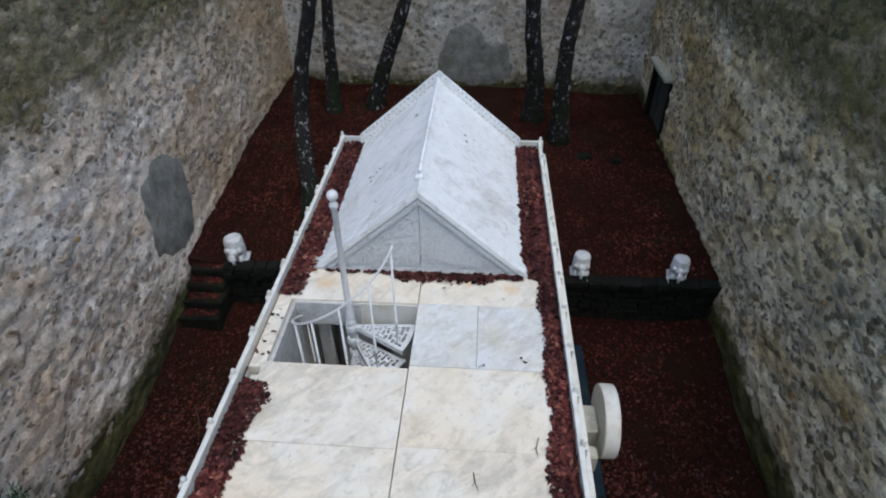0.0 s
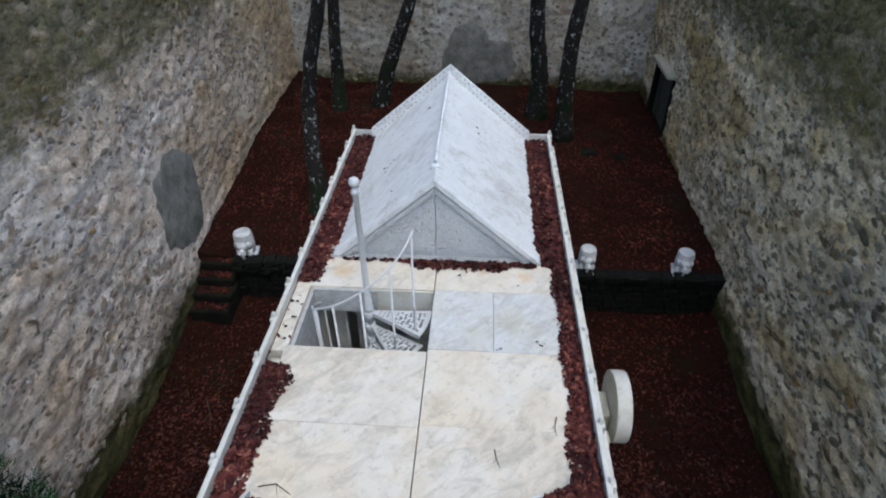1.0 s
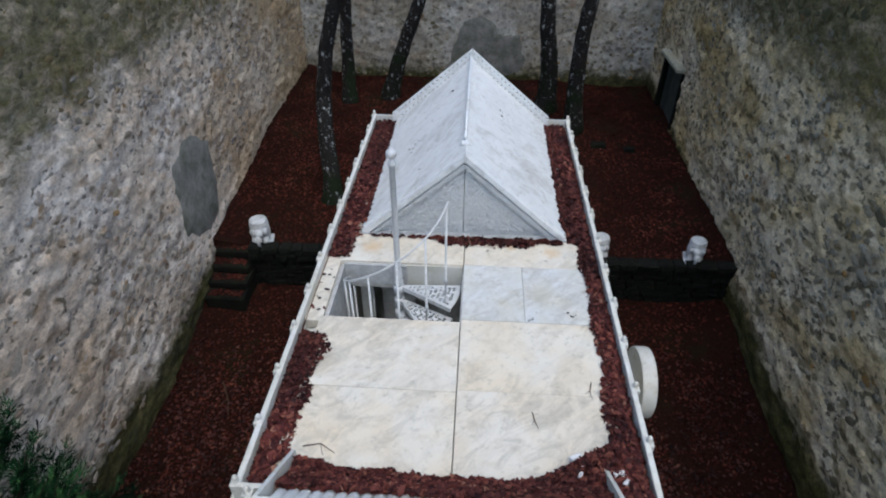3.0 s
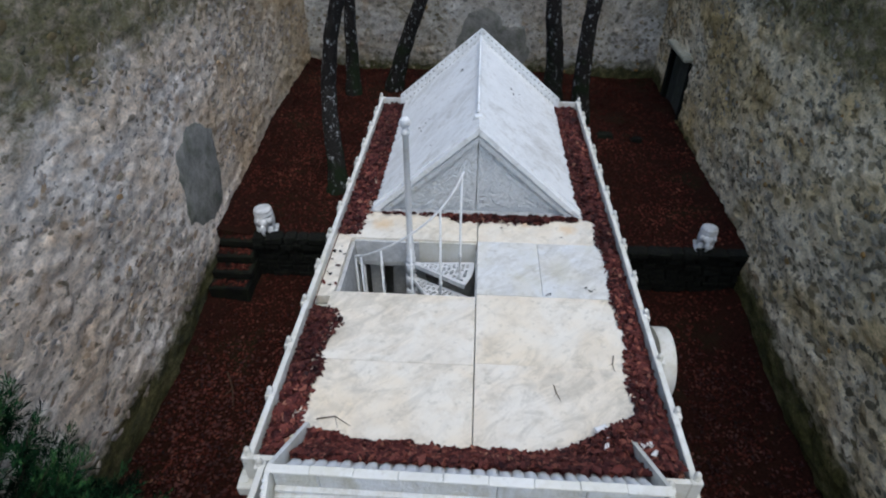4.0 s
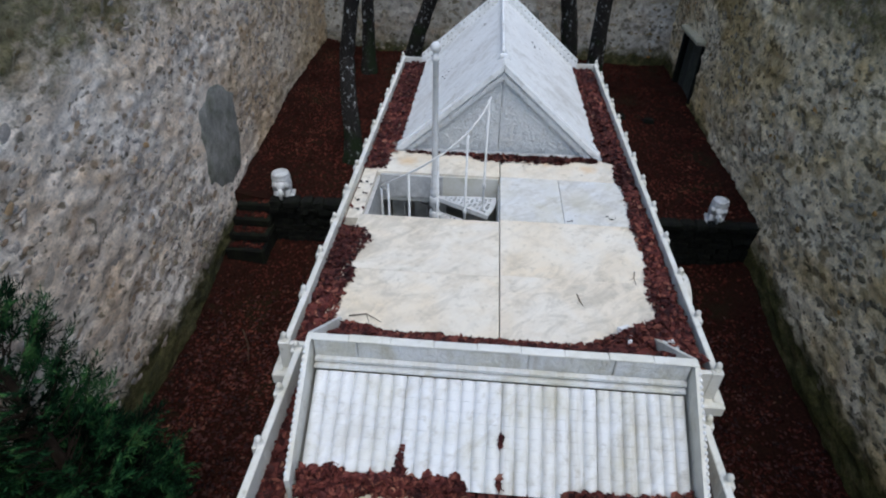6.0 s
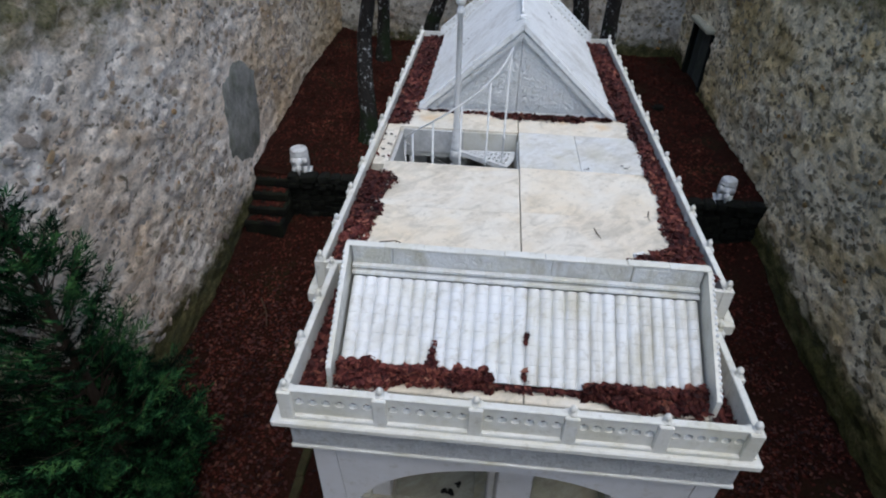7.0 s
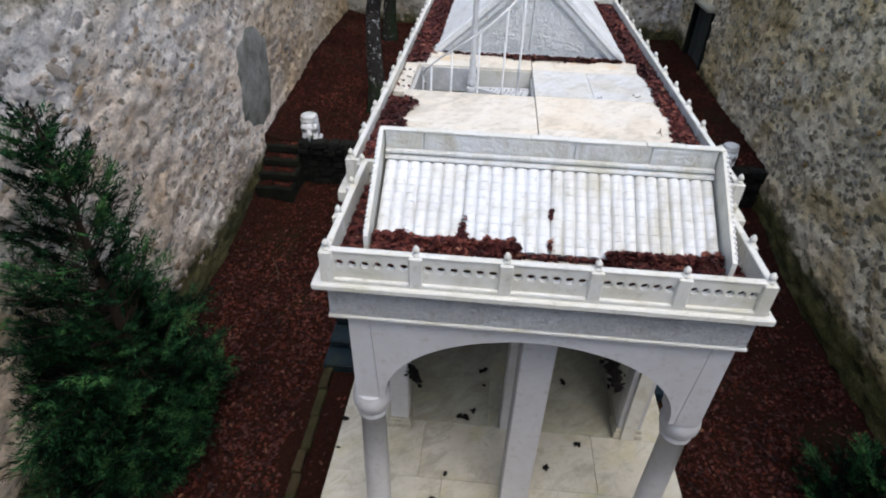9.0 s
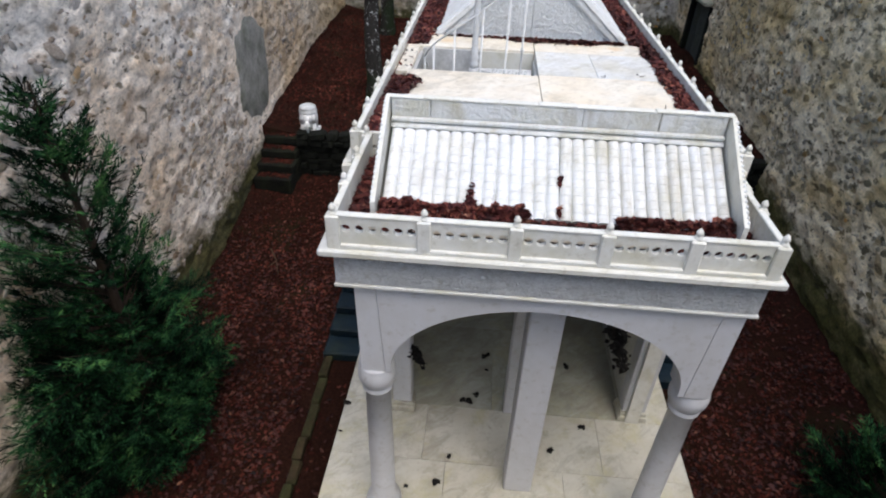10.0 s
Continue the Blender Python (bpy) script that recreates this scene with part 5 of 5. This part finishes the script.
def on_ground(r):
    x, y = r.uniform(-5.8, 5.85), 20.0 - 24.9 * r.random()
    if abs(x) < 1.65 and y > 3.0 or (abs(x) < 2.1 and 0.8 < y < 4.6) or (abs(x) < 3.05 and 4.45 < y < 9.6):
        return None
    if 10.5 < y < 10.85 or (x < -4.9 and 9.6 < y < 10.9):
        return None
    if 1.0 + 0.8 * wobble(x, 2.0, 1.3) < y < 4.9 and -3.05 + 0.25 * wobble(y, 1.0, 1.6) < x < -2.0 and r.random() < 0.9:
        return None
    if x > 2.0 and wobble(x, y * 0.9, 1.1) + 0.5 * wobble(x, y, 3.7) + 0.35 * max(0.0, x - 4.5) > 0.42 and r.random() < 0.8:
        return None
    return (x, y, ground_z(x, y) + 0.005)


def near_ground(r):
    p = on_ground(r)
    return p if p and p[1] < 9.6 and r.random() < min(1.0, (9.6 - p[1]) / 3.0) else None


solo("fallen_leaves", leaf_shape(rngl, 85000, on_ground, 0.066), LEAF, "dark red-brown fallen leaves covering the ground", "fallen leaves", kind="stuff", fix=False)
solo("fallen_leaves", leaf_shape(rngl, 48000, near_ground, 0.076, 0.035, 0.6), LEAF_NEAR, "curled brown and orange leaves lying on top of the leaf litter", "fallen leaves", kind="stuff", fix=False)


def on_steps(r):
    k = r.randrange(4)
    return (r.uniform(-5.75, -5.0), 9.62 + 0.30 * k + r.uniform(0.07, 0.27), 0.02 + 0.215 * k + 0.005)


solo("step_leaves", leaf_shape(rngl, 620, on_steps, 0.06), LEAF, "red-brown leaves lying on the dark steps", "fallen leaves", kind="stuff", fix=False)

# leaf drifts on the roof
XE = 1.655


def inner_edge(y, s):
    """How far in from the rail the drift reaches."""
    w = 0.05 * wobble(y, s * 3, 2.2) + 0.035 * wobble(y, s * 5, 7.0)
    if y < 3.9:
        w += (0.02 if s < 0 else 0.18) * max(0.0, (3.9 - y) / 0.9) ** 2
    if y > 6.42:
        return 0.335 + 0.4 * w + 0.012 * math.sin(y * 62.0) * (s > 0)
    if s < 0:
        if 4.66 < y < 5.97:
            return -0.05
        w += 0.10 * math.exp(-((y - 4.45) / 0.22) ** 2)
        return 0.26 + w
    return 0.20 + w + 0.05 * max(0.0, 1 - abs(y - 3.9) / 0.5)


def in_gutter(r):
    s = r.choice((-1, 1))
    y = r.uniform(2.95, 9.84)
    e = inner_edge(y, s)
    if e < 0:
        return None if r.random() < 0.9985 else (s * r.uniform(1.48, 1.62), y, DECK + 0.003)
    d = r.random() ** 0.9 * (e + 0.02 * r.random())
    t = d / e
    return (s * (XE - d), y, 4.20 + 0.10 * r.random() + 0.03 * math.sin(min(1, t) * math.pi) + (0.015 if t > 0.6 else 0))


def front_reach(x):
    q = 0.05 + 0.06 * x * x + 0.05 * wobble(x, 1.0, 3.0) + 0.03 * wobble(x, 2.0, 9.0)
    return 3.02 + q + (0.46 * max(0.0, x - 0.72) if x > 0 else 0)


def pile_z(y):
    """The leaf pile slopes up against the back of the crest."""
    return 4.30 + 1.0 * max(0.0, 3.06 - y)


def at_front(r):
    x = r.uniform(-1.28, 1.60)
    y1 = front_reach(x)
    y0 = 2.775 + 0.03 * wobble(x, 6.0, 13.0)
    y = y0 + (y1 - y0) * r.random() ** 0.85
    if x > 1.27 and y < 2.95:
        return None
    return (x, y, pile_z(y) + 0.03 + 0.05 * r.random())


def at_gable(r):
    x = r.uniform(-0.35, 1.25)
    if r.random() < 0.25:
        x = r.uniform(-1.2, 1.3)
    return (x, GY - 0.02 - abs(r.gauss(0, 0.05)) * (1.4 if -0.3 < x < 0.9 else 0.5), DECK + 0.012 * r.random())


def porch_depth(x):
    """How thick the leaves lie at the foot of the tiles: two piles with a bare slab between."""
    left = 1.0 if x < -0.24 else max(0.0, 1 - (x + 0.24) / 0.05)
    right = max(0.0, min(1.0, (x - 0.42) / 0.12)) * (0.55 + 0.5 * max(0.0, min(1.0, (x - 0.9) / 0.2)))
    dip = 1 - 0.55 * math.exp(-((x + 0.90) / 0.07) ** 2) - 0.35 * math.exp(-((x - 0.78) / 0.06) ** 2)
    return max(left, right) * dip * (1 + 0.35 * wobble(x, 4.0, 5.0))


def at_porch(r):
    x = r.uniform(-1.28, 1.26)
    h = porch_depth(x)
    if h < 0.1:
        return (x, 1.80 + 0.02 * r.random(), 4.232 + 0.01 * r.random()) if r.random() < 0.05 else None
    if r.random() < 0.005:
        y = r.choice((1.87, 1.89, 1.92, 2.09, 2.12)) + r.gauss(0, 0.01)
        return (0.03 + r.gauss(0, 0.006), y, 4.262 + (y - 1.84) * 0.625 + 0.01 * r.random())
    valley = abs(((x + 1.285) / 0.0935) % 1.0 - 0.5) * 2
    ridge = 0.036 * (1 - valley)
    climb = h * (0.008 + 0.060 * valley * (1 + wobble(x, 9.0, 11.0)) + 0.10 * max(0.0, wobble(x, 3.0, 7.0)))
    climb += 0.13 * math.exp(-((x + 0.62) / 0.014) ** 2)
    if r.random() < 0.5:
        bare = 0.11 * max(0.0, min(1.0, (x + 1.1) / 0.25)) * max(0.0, min(1.0, (0.80 - x) / 0.25))
        y = r.uniform(1.665 + bare * (1 + 0.3 * wobble(x, 5.0, 8.0)), 1.845)
        return (x, y, (4.228 if 1.715 < y else 4.16) + 0.040 * h * r.random())
    y = 1.825 + climb * r.random()
    low = max(0.0, 1 - (y - 1.825) / (0.05 * h + 0.001))
    return (x, y, 4.255 + (y - 1.84) * 0.625 + 0.012 + ridge * low + 0.025 * r.random())


def at_flank(r):
    s = r.choice((-1, 1))
    return (s * r.uniform(1.35, 1.50) - 0.035, r.uniform(1.6, 2.8), 4.145 + 0.06 * r.random())


def at_slope_foot(r):
    """Leaves lapping up the foot of the roof slopes in small teeth."""
    s, y = r.choice((-1, 1, 1)), r.uniform(6.62, 9.66)
    tooth = abs((y / 0.125) % 1.0 - 0.5) * 2
    d = r.random() * (0.012 + 0.065 * tooth * (0.7 + 0.5 * wobble(y, s * 2.0, 6.0)))
    return (s * (GW + 0.02 - d), y, DECK + 0.055 + d * (GZ - DECK) / GW)


drift = leaf_shape(rngl, 24000, in_gutter, 0.062, 0.012, 0.3)
for fn, n in ((at_front, 11000), (at_gable, 1000), (at_porch, 5200), (at_flank, 1600), (at_slope_foot, 2600)):
    extra = leaf_shape(rngl, n, fn, 0.068, 0.015, 0.4)
    drift.add(extra.v, extra.f)
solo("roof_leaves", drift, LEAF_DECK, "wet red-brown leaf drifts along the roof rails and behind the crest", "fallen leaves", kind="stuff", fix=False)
# packed mould under the drifts
for s in (-1, 1):
    ys = list(np.linspace(2.95, 9.84, 90))
    v, f = [], []
    for y in ys:
        e = max(0.02, inner_edge(y, s) - 0.03)
        v += [(s * XE, y, 4.255), (s * (XE - e * 0.5), y, 4.305), (s * (XE - e), y, 4.296)]
    for i in range(len(ys) - 1):
        f += [(3 * i, 3 * i + 1, 3 * i + 4, 3 * i + 3), (3 * i + 1, 3 * i + 2, 3 * i + 5, 3 * i + 4)]
    solo("leaf_mould", Shape().add(v, f), MOULD, "packed dark leaf mould in the roof gutter", "leaf mould", kind="stuff")
xs = list(np.linspace(-1.29, 1.26, 60))
v, f = [], []
for x in xs:
    y1 = front_reach(x)
    v += [(x, 2.79, pile_z(2.79) + 0.01), (x, 3.03, pile_z(3.03) + 0.03), (x, y1 - 0.02, 4.297)]
for i in range(len(xs) - 1):
    f += [(3 * i, 3 * i + 1, 3 * i + 4, 3 * i + 3), (3 * i + 1, 3 * i + 2, 3 * i + 5, 3 * i + 4)]
solo("leaf_mould", Shape().add(v, f), MOULD, "packed dark leaf mould behind the porch crest", "leaf mould", kind="stuff")


# ---- pieces of masonry ----


def lump(rg, material):
    """A rounded stone face: a low dome of 24 faces on an uneven outline."""
    n = 7
    v = []
    ph = rg.uniform(0, 6)
    for r, h in ((1.0, -0.25), (0.92, 0.22), (0.58, 0.52)):
        for i in range(n):
            a = 2 * math.pi * i / n + ph
            q = r * rg.uniform(0.78, 1.15)
            v.append((q * math.cos(a), q * math.sin(a), h * rg.uniform(0.8, 1.2)))
    v.append((0, 0, 0.60))
    f = [(j * n + i, j * n + (i + 1) % n, (j + 1) * n + (i + 1) % n, (j + 1) * n + i) for j in range(2) for i in range(n)]
    f += [(2 * n + i, 2 * n + (i + 1) % n, 3 * n) for i in range(n)]
    return Shape().add(v, f).mesh("stone", material, True)


def rubble_tones(name, stops, moss_from):
    """Stone tones spread over separate stones and over the islands of a joined mesh alike."""
    m, nt, bsdf, co = base_mat(name, 0.92, 0.15)
    a = nt.nodes.new("ShaderNodeObjectInfo").outputs["Random"]
    b = nt.nodes.new("ShaderNodeNewGeometry").outputs["Random Per Island"]
    t = math_node(nt, "FRACT", math_node(nt, "ADD", math_node(nt, "MULTIPLY", a, 7.31), b))
    col = ramp(nt, t, stops)
    n1 = noise_tex(nt, stretched(nt, co, (1, 1, 1)), 3.0, 7, 0.7)
    col = mix(nt, 0.8, col, ramp(nt, n1, [(0.3, (0.5, 0.5, 0.5)), (0.7, (1.4, 1.38, 1.33))]), "MULTIPLY")
    fine = noise_tex(nt, co, 24, 8, 0.75)
    col = mix(nt, 0.7, col, ramp(nt, fine, [(0.36, (0.5, 0.48, 0.45)), (0.5, (1.0, 1.0, 1.0)), (0.64, (1.35, 1.32, 1.28))]), "MULTIPLY")
    xyz = nt.nodes.new("ShaderNodeSeparateXYZ")
    nt.links.new(nt.nodes.new("ShaderNodeNewGeometry").outputs["Position"], xyz.inputs[0])
    high = math_node(nt, "ADD", xyz.outputs[2], math_node(nt, "MULTIPLY", math_node(nt, "SUBTRACT", t, 0.5), 0.9))
    col = mix(nt, ramp(nt, math_node(nt, "MULTIPLY", math_node(nt, "SUBTRACT", high, moss_from), 1.5), [(0.0, (0, 0, 0)), (1.0, (0.88, 0.88, 0.88))]), col, ramp(nt, t, [(0.0, (0.05, 0.05, 0.022)), (0.6, (0.085, 0.078, 0.035)), (1.0, (0.15, 0.11, 0.05))]))
    nt.links.new(col, bsdf.inputs["Base Color"])
    bump(nt, bsdf, n1, 0.7, 0.03)
    return m


TONE_W = rubble_tones("rubble_tones_pale", [(0.0, (0.44, 0.37, 0.31)), (0.16, (0.30, 0.29, 0.285)), (0.34, (0.52, 0.47, 0.43)), (0.5, (0.36, 0.31, 0.23)), (0.64, (0.60, 0.54, 0.49)), (0.76, (0.23, 0.215, 0.20)), (0.88, (0.33, 0.24, 0.17)), (0.955, (0.44, 0.38, 0.33)), (1.0, (0.40, 0.27, 0.14))], 4.95)
TONE_E = rubble_tones("rubble_tones_grey", [(0.0, (0.36, 0.33, 0.26)), (0.2, (0.18, 0.155, 0.10)), (0.4, (0.44, 0.41, 0.34)), (0.55, (0.25, 0.22, 0.15)), (0.72, (0.12, 0.11, 0.075)), (0.86, (0.38, 0.35, 0.28)), (0.96, (0.22, 0.18, 0.09)), (1.0, (0.40, 0.22, 0.07))], 4.95)


def wall_stones(parent, axis, at, inward, u0, u1, z0, z1, z_of, big, small, material, seed, shun=()):
    rg = random.Random(seed)
    kinds = [lump(rg, material) for _ in range(9)]

    def spot(u, z, w, h, d, turn):
        depth = 0.11 * 0.45 * noise.noise(Vector((u, z, seed)) * 0.7)
        at2 = at + inward * depth
        if axis == "x":
            basis = Matrix(((0, 0, inward), (inward * -1.0, 0, 0), (0, 1, 0))).to_4x4()
            p = Matrix.Translation((at2, u, z))
        else:
            basis = Matrix(((1, 0, 0), (0, 0, inward), (0, 1, 0))).to_4x4()
            p = Matrix.Translation((u, at2, z))
        return p @ basis @ Matrix.Rotation(turn, 4, "Z") @ Matrix.Diagonal((w, h, d, 1))

    def free(u, z):
        return not any(a < u < b and c < z < d for a, b, c, d in shun)
    joined_v, joined_f = [], []
    for i in range(big + small):
        is_big = i < big
        if is_big:
            u, z = u0 + (u1 - u0) * 0.72 * rg.random(), rg.uniform(z0, z1)
            size = rg.uniform(0.04, 0.085) if rg.random() < 0.85 else rg.uniform(0.08, 0.12)
        else:
            u, z = rg.uniform(u0, u1), rg.uniform(z0, z1)
            size = rg.uniform(0.018, 0.062)
        if not free(u, z) or z < z_of(u):
            continue
        m = spot(u, z, size * rg.uniform(1.2, 1.9 if axis == "x" else 1.5), size * rg.uniform(0.65, 1.0), min(0.022, size * rg.uniform(0.10, 0.30)), rg.gauss(0, 0.5))
        me = rg.choice(kinds)
        if is_big:
            ob = new("stone", me)
            ob.parent = parent
            ob.matrix_basis = m
        else:
            k = len(joined_v)
            joined_v += [tuple(m @ q.co) for q in me.vertices]
            joined_f += [tuple(q + k for q in p.vertices) for p in me.polygons]
    ob = part("small_stones", Shape().add(joined_v, joined_f), material, parent, smooth=True, fix=False)
    ob["kind"] = "stuff"


def foot_w(y):
    return ground_z(-5.5, y) + 0.7 + 0.3 * wobble(y, 3.0, 2.0)


wall_stones(wall_west, "x", GX0, 1, 2.5, 19.8, -0.7, 7.0, foot_w, 300, 5600, TONE_W, 31, ((9.6, 11.9, 0.9, 3.5),))
wall_stones(wall_east, "x", GX1, -1, 3.0, 19.8, -0.7, 7.0, foot_w, 300, 5600, TONE_E, 32, ((DOOR_Y0 - 0.3, DOOR_Y1 + 0.4, 0.6, 3.1),))
wall_stones(wall_north, "y", GY1, -1, -5.8, 5.8, 1.0, 6.5, lambda u: 1.3, 160, 1500, TONE_E, 33, ((-1.1, 1.8, 1.0, 3.4),))

# stones of the terrace wall, in rough courses
rgt = random.Random(41)
block_kinds = []
for _ in range(8):
    sh = Shape().box(-0.5, 0.5, -0.5, 0.5, -0.5, 0.5, 0.12)
    sh.v = [(x + rgt.uniform(-0.05, 0.05), y + rgt.uniform(-0.08, 0.08), z + rgt.uniform(-0.05, 0.05)) for x, y, z in sh.v]
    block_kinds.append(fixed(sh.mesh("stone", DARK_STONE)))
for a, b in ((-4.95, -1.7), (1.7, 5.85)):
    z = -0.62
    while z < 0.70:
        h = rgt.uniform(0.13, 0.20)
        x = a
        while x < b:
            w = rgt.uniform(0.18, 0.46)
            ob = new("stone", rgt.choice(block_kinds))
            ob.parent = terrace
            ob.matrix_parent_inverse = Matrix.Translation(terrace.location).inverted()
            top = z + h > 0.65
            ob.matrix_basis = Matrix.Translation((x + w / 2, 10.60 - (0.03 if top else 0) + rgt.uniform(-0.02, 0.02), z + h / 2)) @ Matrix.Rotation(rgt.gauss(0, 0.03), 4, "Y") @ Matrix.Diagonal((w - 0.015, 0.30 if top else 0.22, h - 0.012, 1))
            x += w
        z += h

# ---- small debris ----


def twig(points, r, label):
    sh = Shape().tube(points, [r, r * 0.8, r * 0.4], 6)
    a, b, c = (Vector(p) for p in points)
    sh.tube([b, b + (c - a).cross(Vector((0, 0, 1))).normalized() * 0.5 * (c - b).length + (c - b) * 0.4], [r * 0.6, r * 0.25], 5)
    solo("twig", sh, TWIG, label, "twig", "twigs")


twig([(-1.27, 3.33, 4.312), (-1.12, 3.36, 4.32), (-0.98, 3.28, 4.312)], 0.006, "thin dry twig lying on the marble roof slab")
twig([(0.735, 3.81, 4.312), (0.75, 3.72, 4.315), (0.78, 3.64, 4.312)], 0.005, "thin dry twig lying on the marble roof slab")
twig([(1.32, 4.19, 4.312), (1.295, 4.09, 4.315), (1.30, 3.99, 4.312)], 0.005, "thin dry twig lying on the marble roof slab")
twig([(-4.9, 7.9, ground_z(-4.9, 7.9) + 0.03), (-4.65, 7.5, ground_z(-4.65, 7.5) + 0.05), (-4.5, 7.1, ground_z(-4.5, 7.1) + 0.03)], 0.014, "fallen bare twig lying on the leaves")

rgd = random.Random(77)
floor_spots = [(-0.3, 3.93), (-0.27, 3.95), (-0.27, 3.66), (-0.49, 3.11), (-0.4, 3.23), (-0.56, 3.12), (-0.68, 2.30), (-2.02, 2.51), (-2.03, 2.93), (0.9, 2.87), (0.8, 3.85), (-1.12, 1.86), (-0.81, 1.93), (0.5, 2.5), (-1.75, 2.75), (1.75, 2.5)]


def on_floor(r):
    x, y = r.choice(floor_spots)
    return (x + r.gauss(0, 0.012), y + r.gauss(0, 0.012), 0.657)


solo("floor_litter", leaf_shape(rgd, 60, on_floor, 0.075, 0.012, 0.4), DARK_LEAF, "dark dead leaves scattered on the porch floor", "fallen leaves", kind="stuff", fix=False)


def creeper(a, b, n, spread):
    a, b = Vector(a), Vector(b)

    def spot(r):
        t = r.random() ** 1.5
        p = a.lerp(b, t) + Vector((r.gauss(0, spread), r.gauss(0, spread * 0.6), r.gauss(0, spread))) * (1.2 - 0.7 * t)
        return tuple(p)
    return spot


solo("dead_ivy", leaf_shape(rgd, 190, creeper((1.04, 3.0, 2.25), (1.26, 3.0, 1.55), 190, 0.05), 0.085, 0.0, 0.5), DARK_LEAF, "black withered creeper hanging beside a square pillar", "dead plant", kind="stuff", fix=False)
solo("dead_ivy", leaf_shape(rgd, 70, creeper((-1.18, 2.92, 1.70), (-1.08, 2.93, 1.42), 70, 0.035), 0.08, 0.0, 0.5), DARK_LEAF, "black withered creeper beside a square pillar", "dead plant", kind="stuff", fix=False)

slab_spots = [(-1.58, 5.2), (-1.55, 5.35), (-1.52, 5.55), (-1.6, 5.62), (-1.57, 5.75), (-1.5, 5.02), (1.05, 5.98), (1.02, 6.0), (1.25, 5.1), (0.78, 5.05), (-0.2, 6.3), (0.25, 6.3), (-1.3, 6.35)]


def on_slab(r):
    x, y = r.choice(slab_spots)
    return (x + r.gauss(0, 0.03), y + r.gauss(0, 0.03), 4.308)


solo("slab_litter", leaf_shape(rgd, 26, on_slab, 0.042, 0.008, 0.4), DARK_LEAF, "few dark leaf scraps on the marble slabs", "fallen leaves", kind="stuff", fix=False)


def on_roof(r):
    x, y = r.choice([(-0.8, 7.9), (-0.75, 7.95), (-0.35, 8.9), (-0.6, 7.2), (0.5, 8.6)])
    x, y = x + r.gauss(0, 0.05), y + r.gauss(0, 0.08)
    return (x, y, GZ + 0.06 - abs(x) * (GZ - DECK) / GW)


solo("roof_litter", leaf_shape(rgd, 14, on_roof, 0.045, 0.008, 0.3), DARK_LEAF, "few dark leaf scraps on the gabled roof", "fallen leaves", kind="stuff", fix=False)

for x, y, q, a in ((1.06, 3.33, 0.055, 20), (1.08, 3.17, 0.035, 70), (1.40, 3.20, 0.05, 10), (1.45, 3.14, 0.04, 50), (1.10, 3.25, 0.018, 0)):
    sh = Shape().box(-q, q, -q * 0.45, q * 0.45, -0.012, 0.016, 0.006)
    m = Matrix.Translation((x, y, 4.375)) @ Matrix.Rotation(radians(a), 4, "Z") @ Matrix.Rotation(0.2, 4, "X")
    sh.v = [tuple(m @ Vector((p[0] + rgd.uniform(-0.006, 0.006), p[1] + rgd.uniform(-0.006, 0.006), p[2]))) for p in sh.v]
    solo("marble_chip", sh, MARBLE_TILE, "broken white marble chip lying in the leaves", "marble chip", "marble chips")
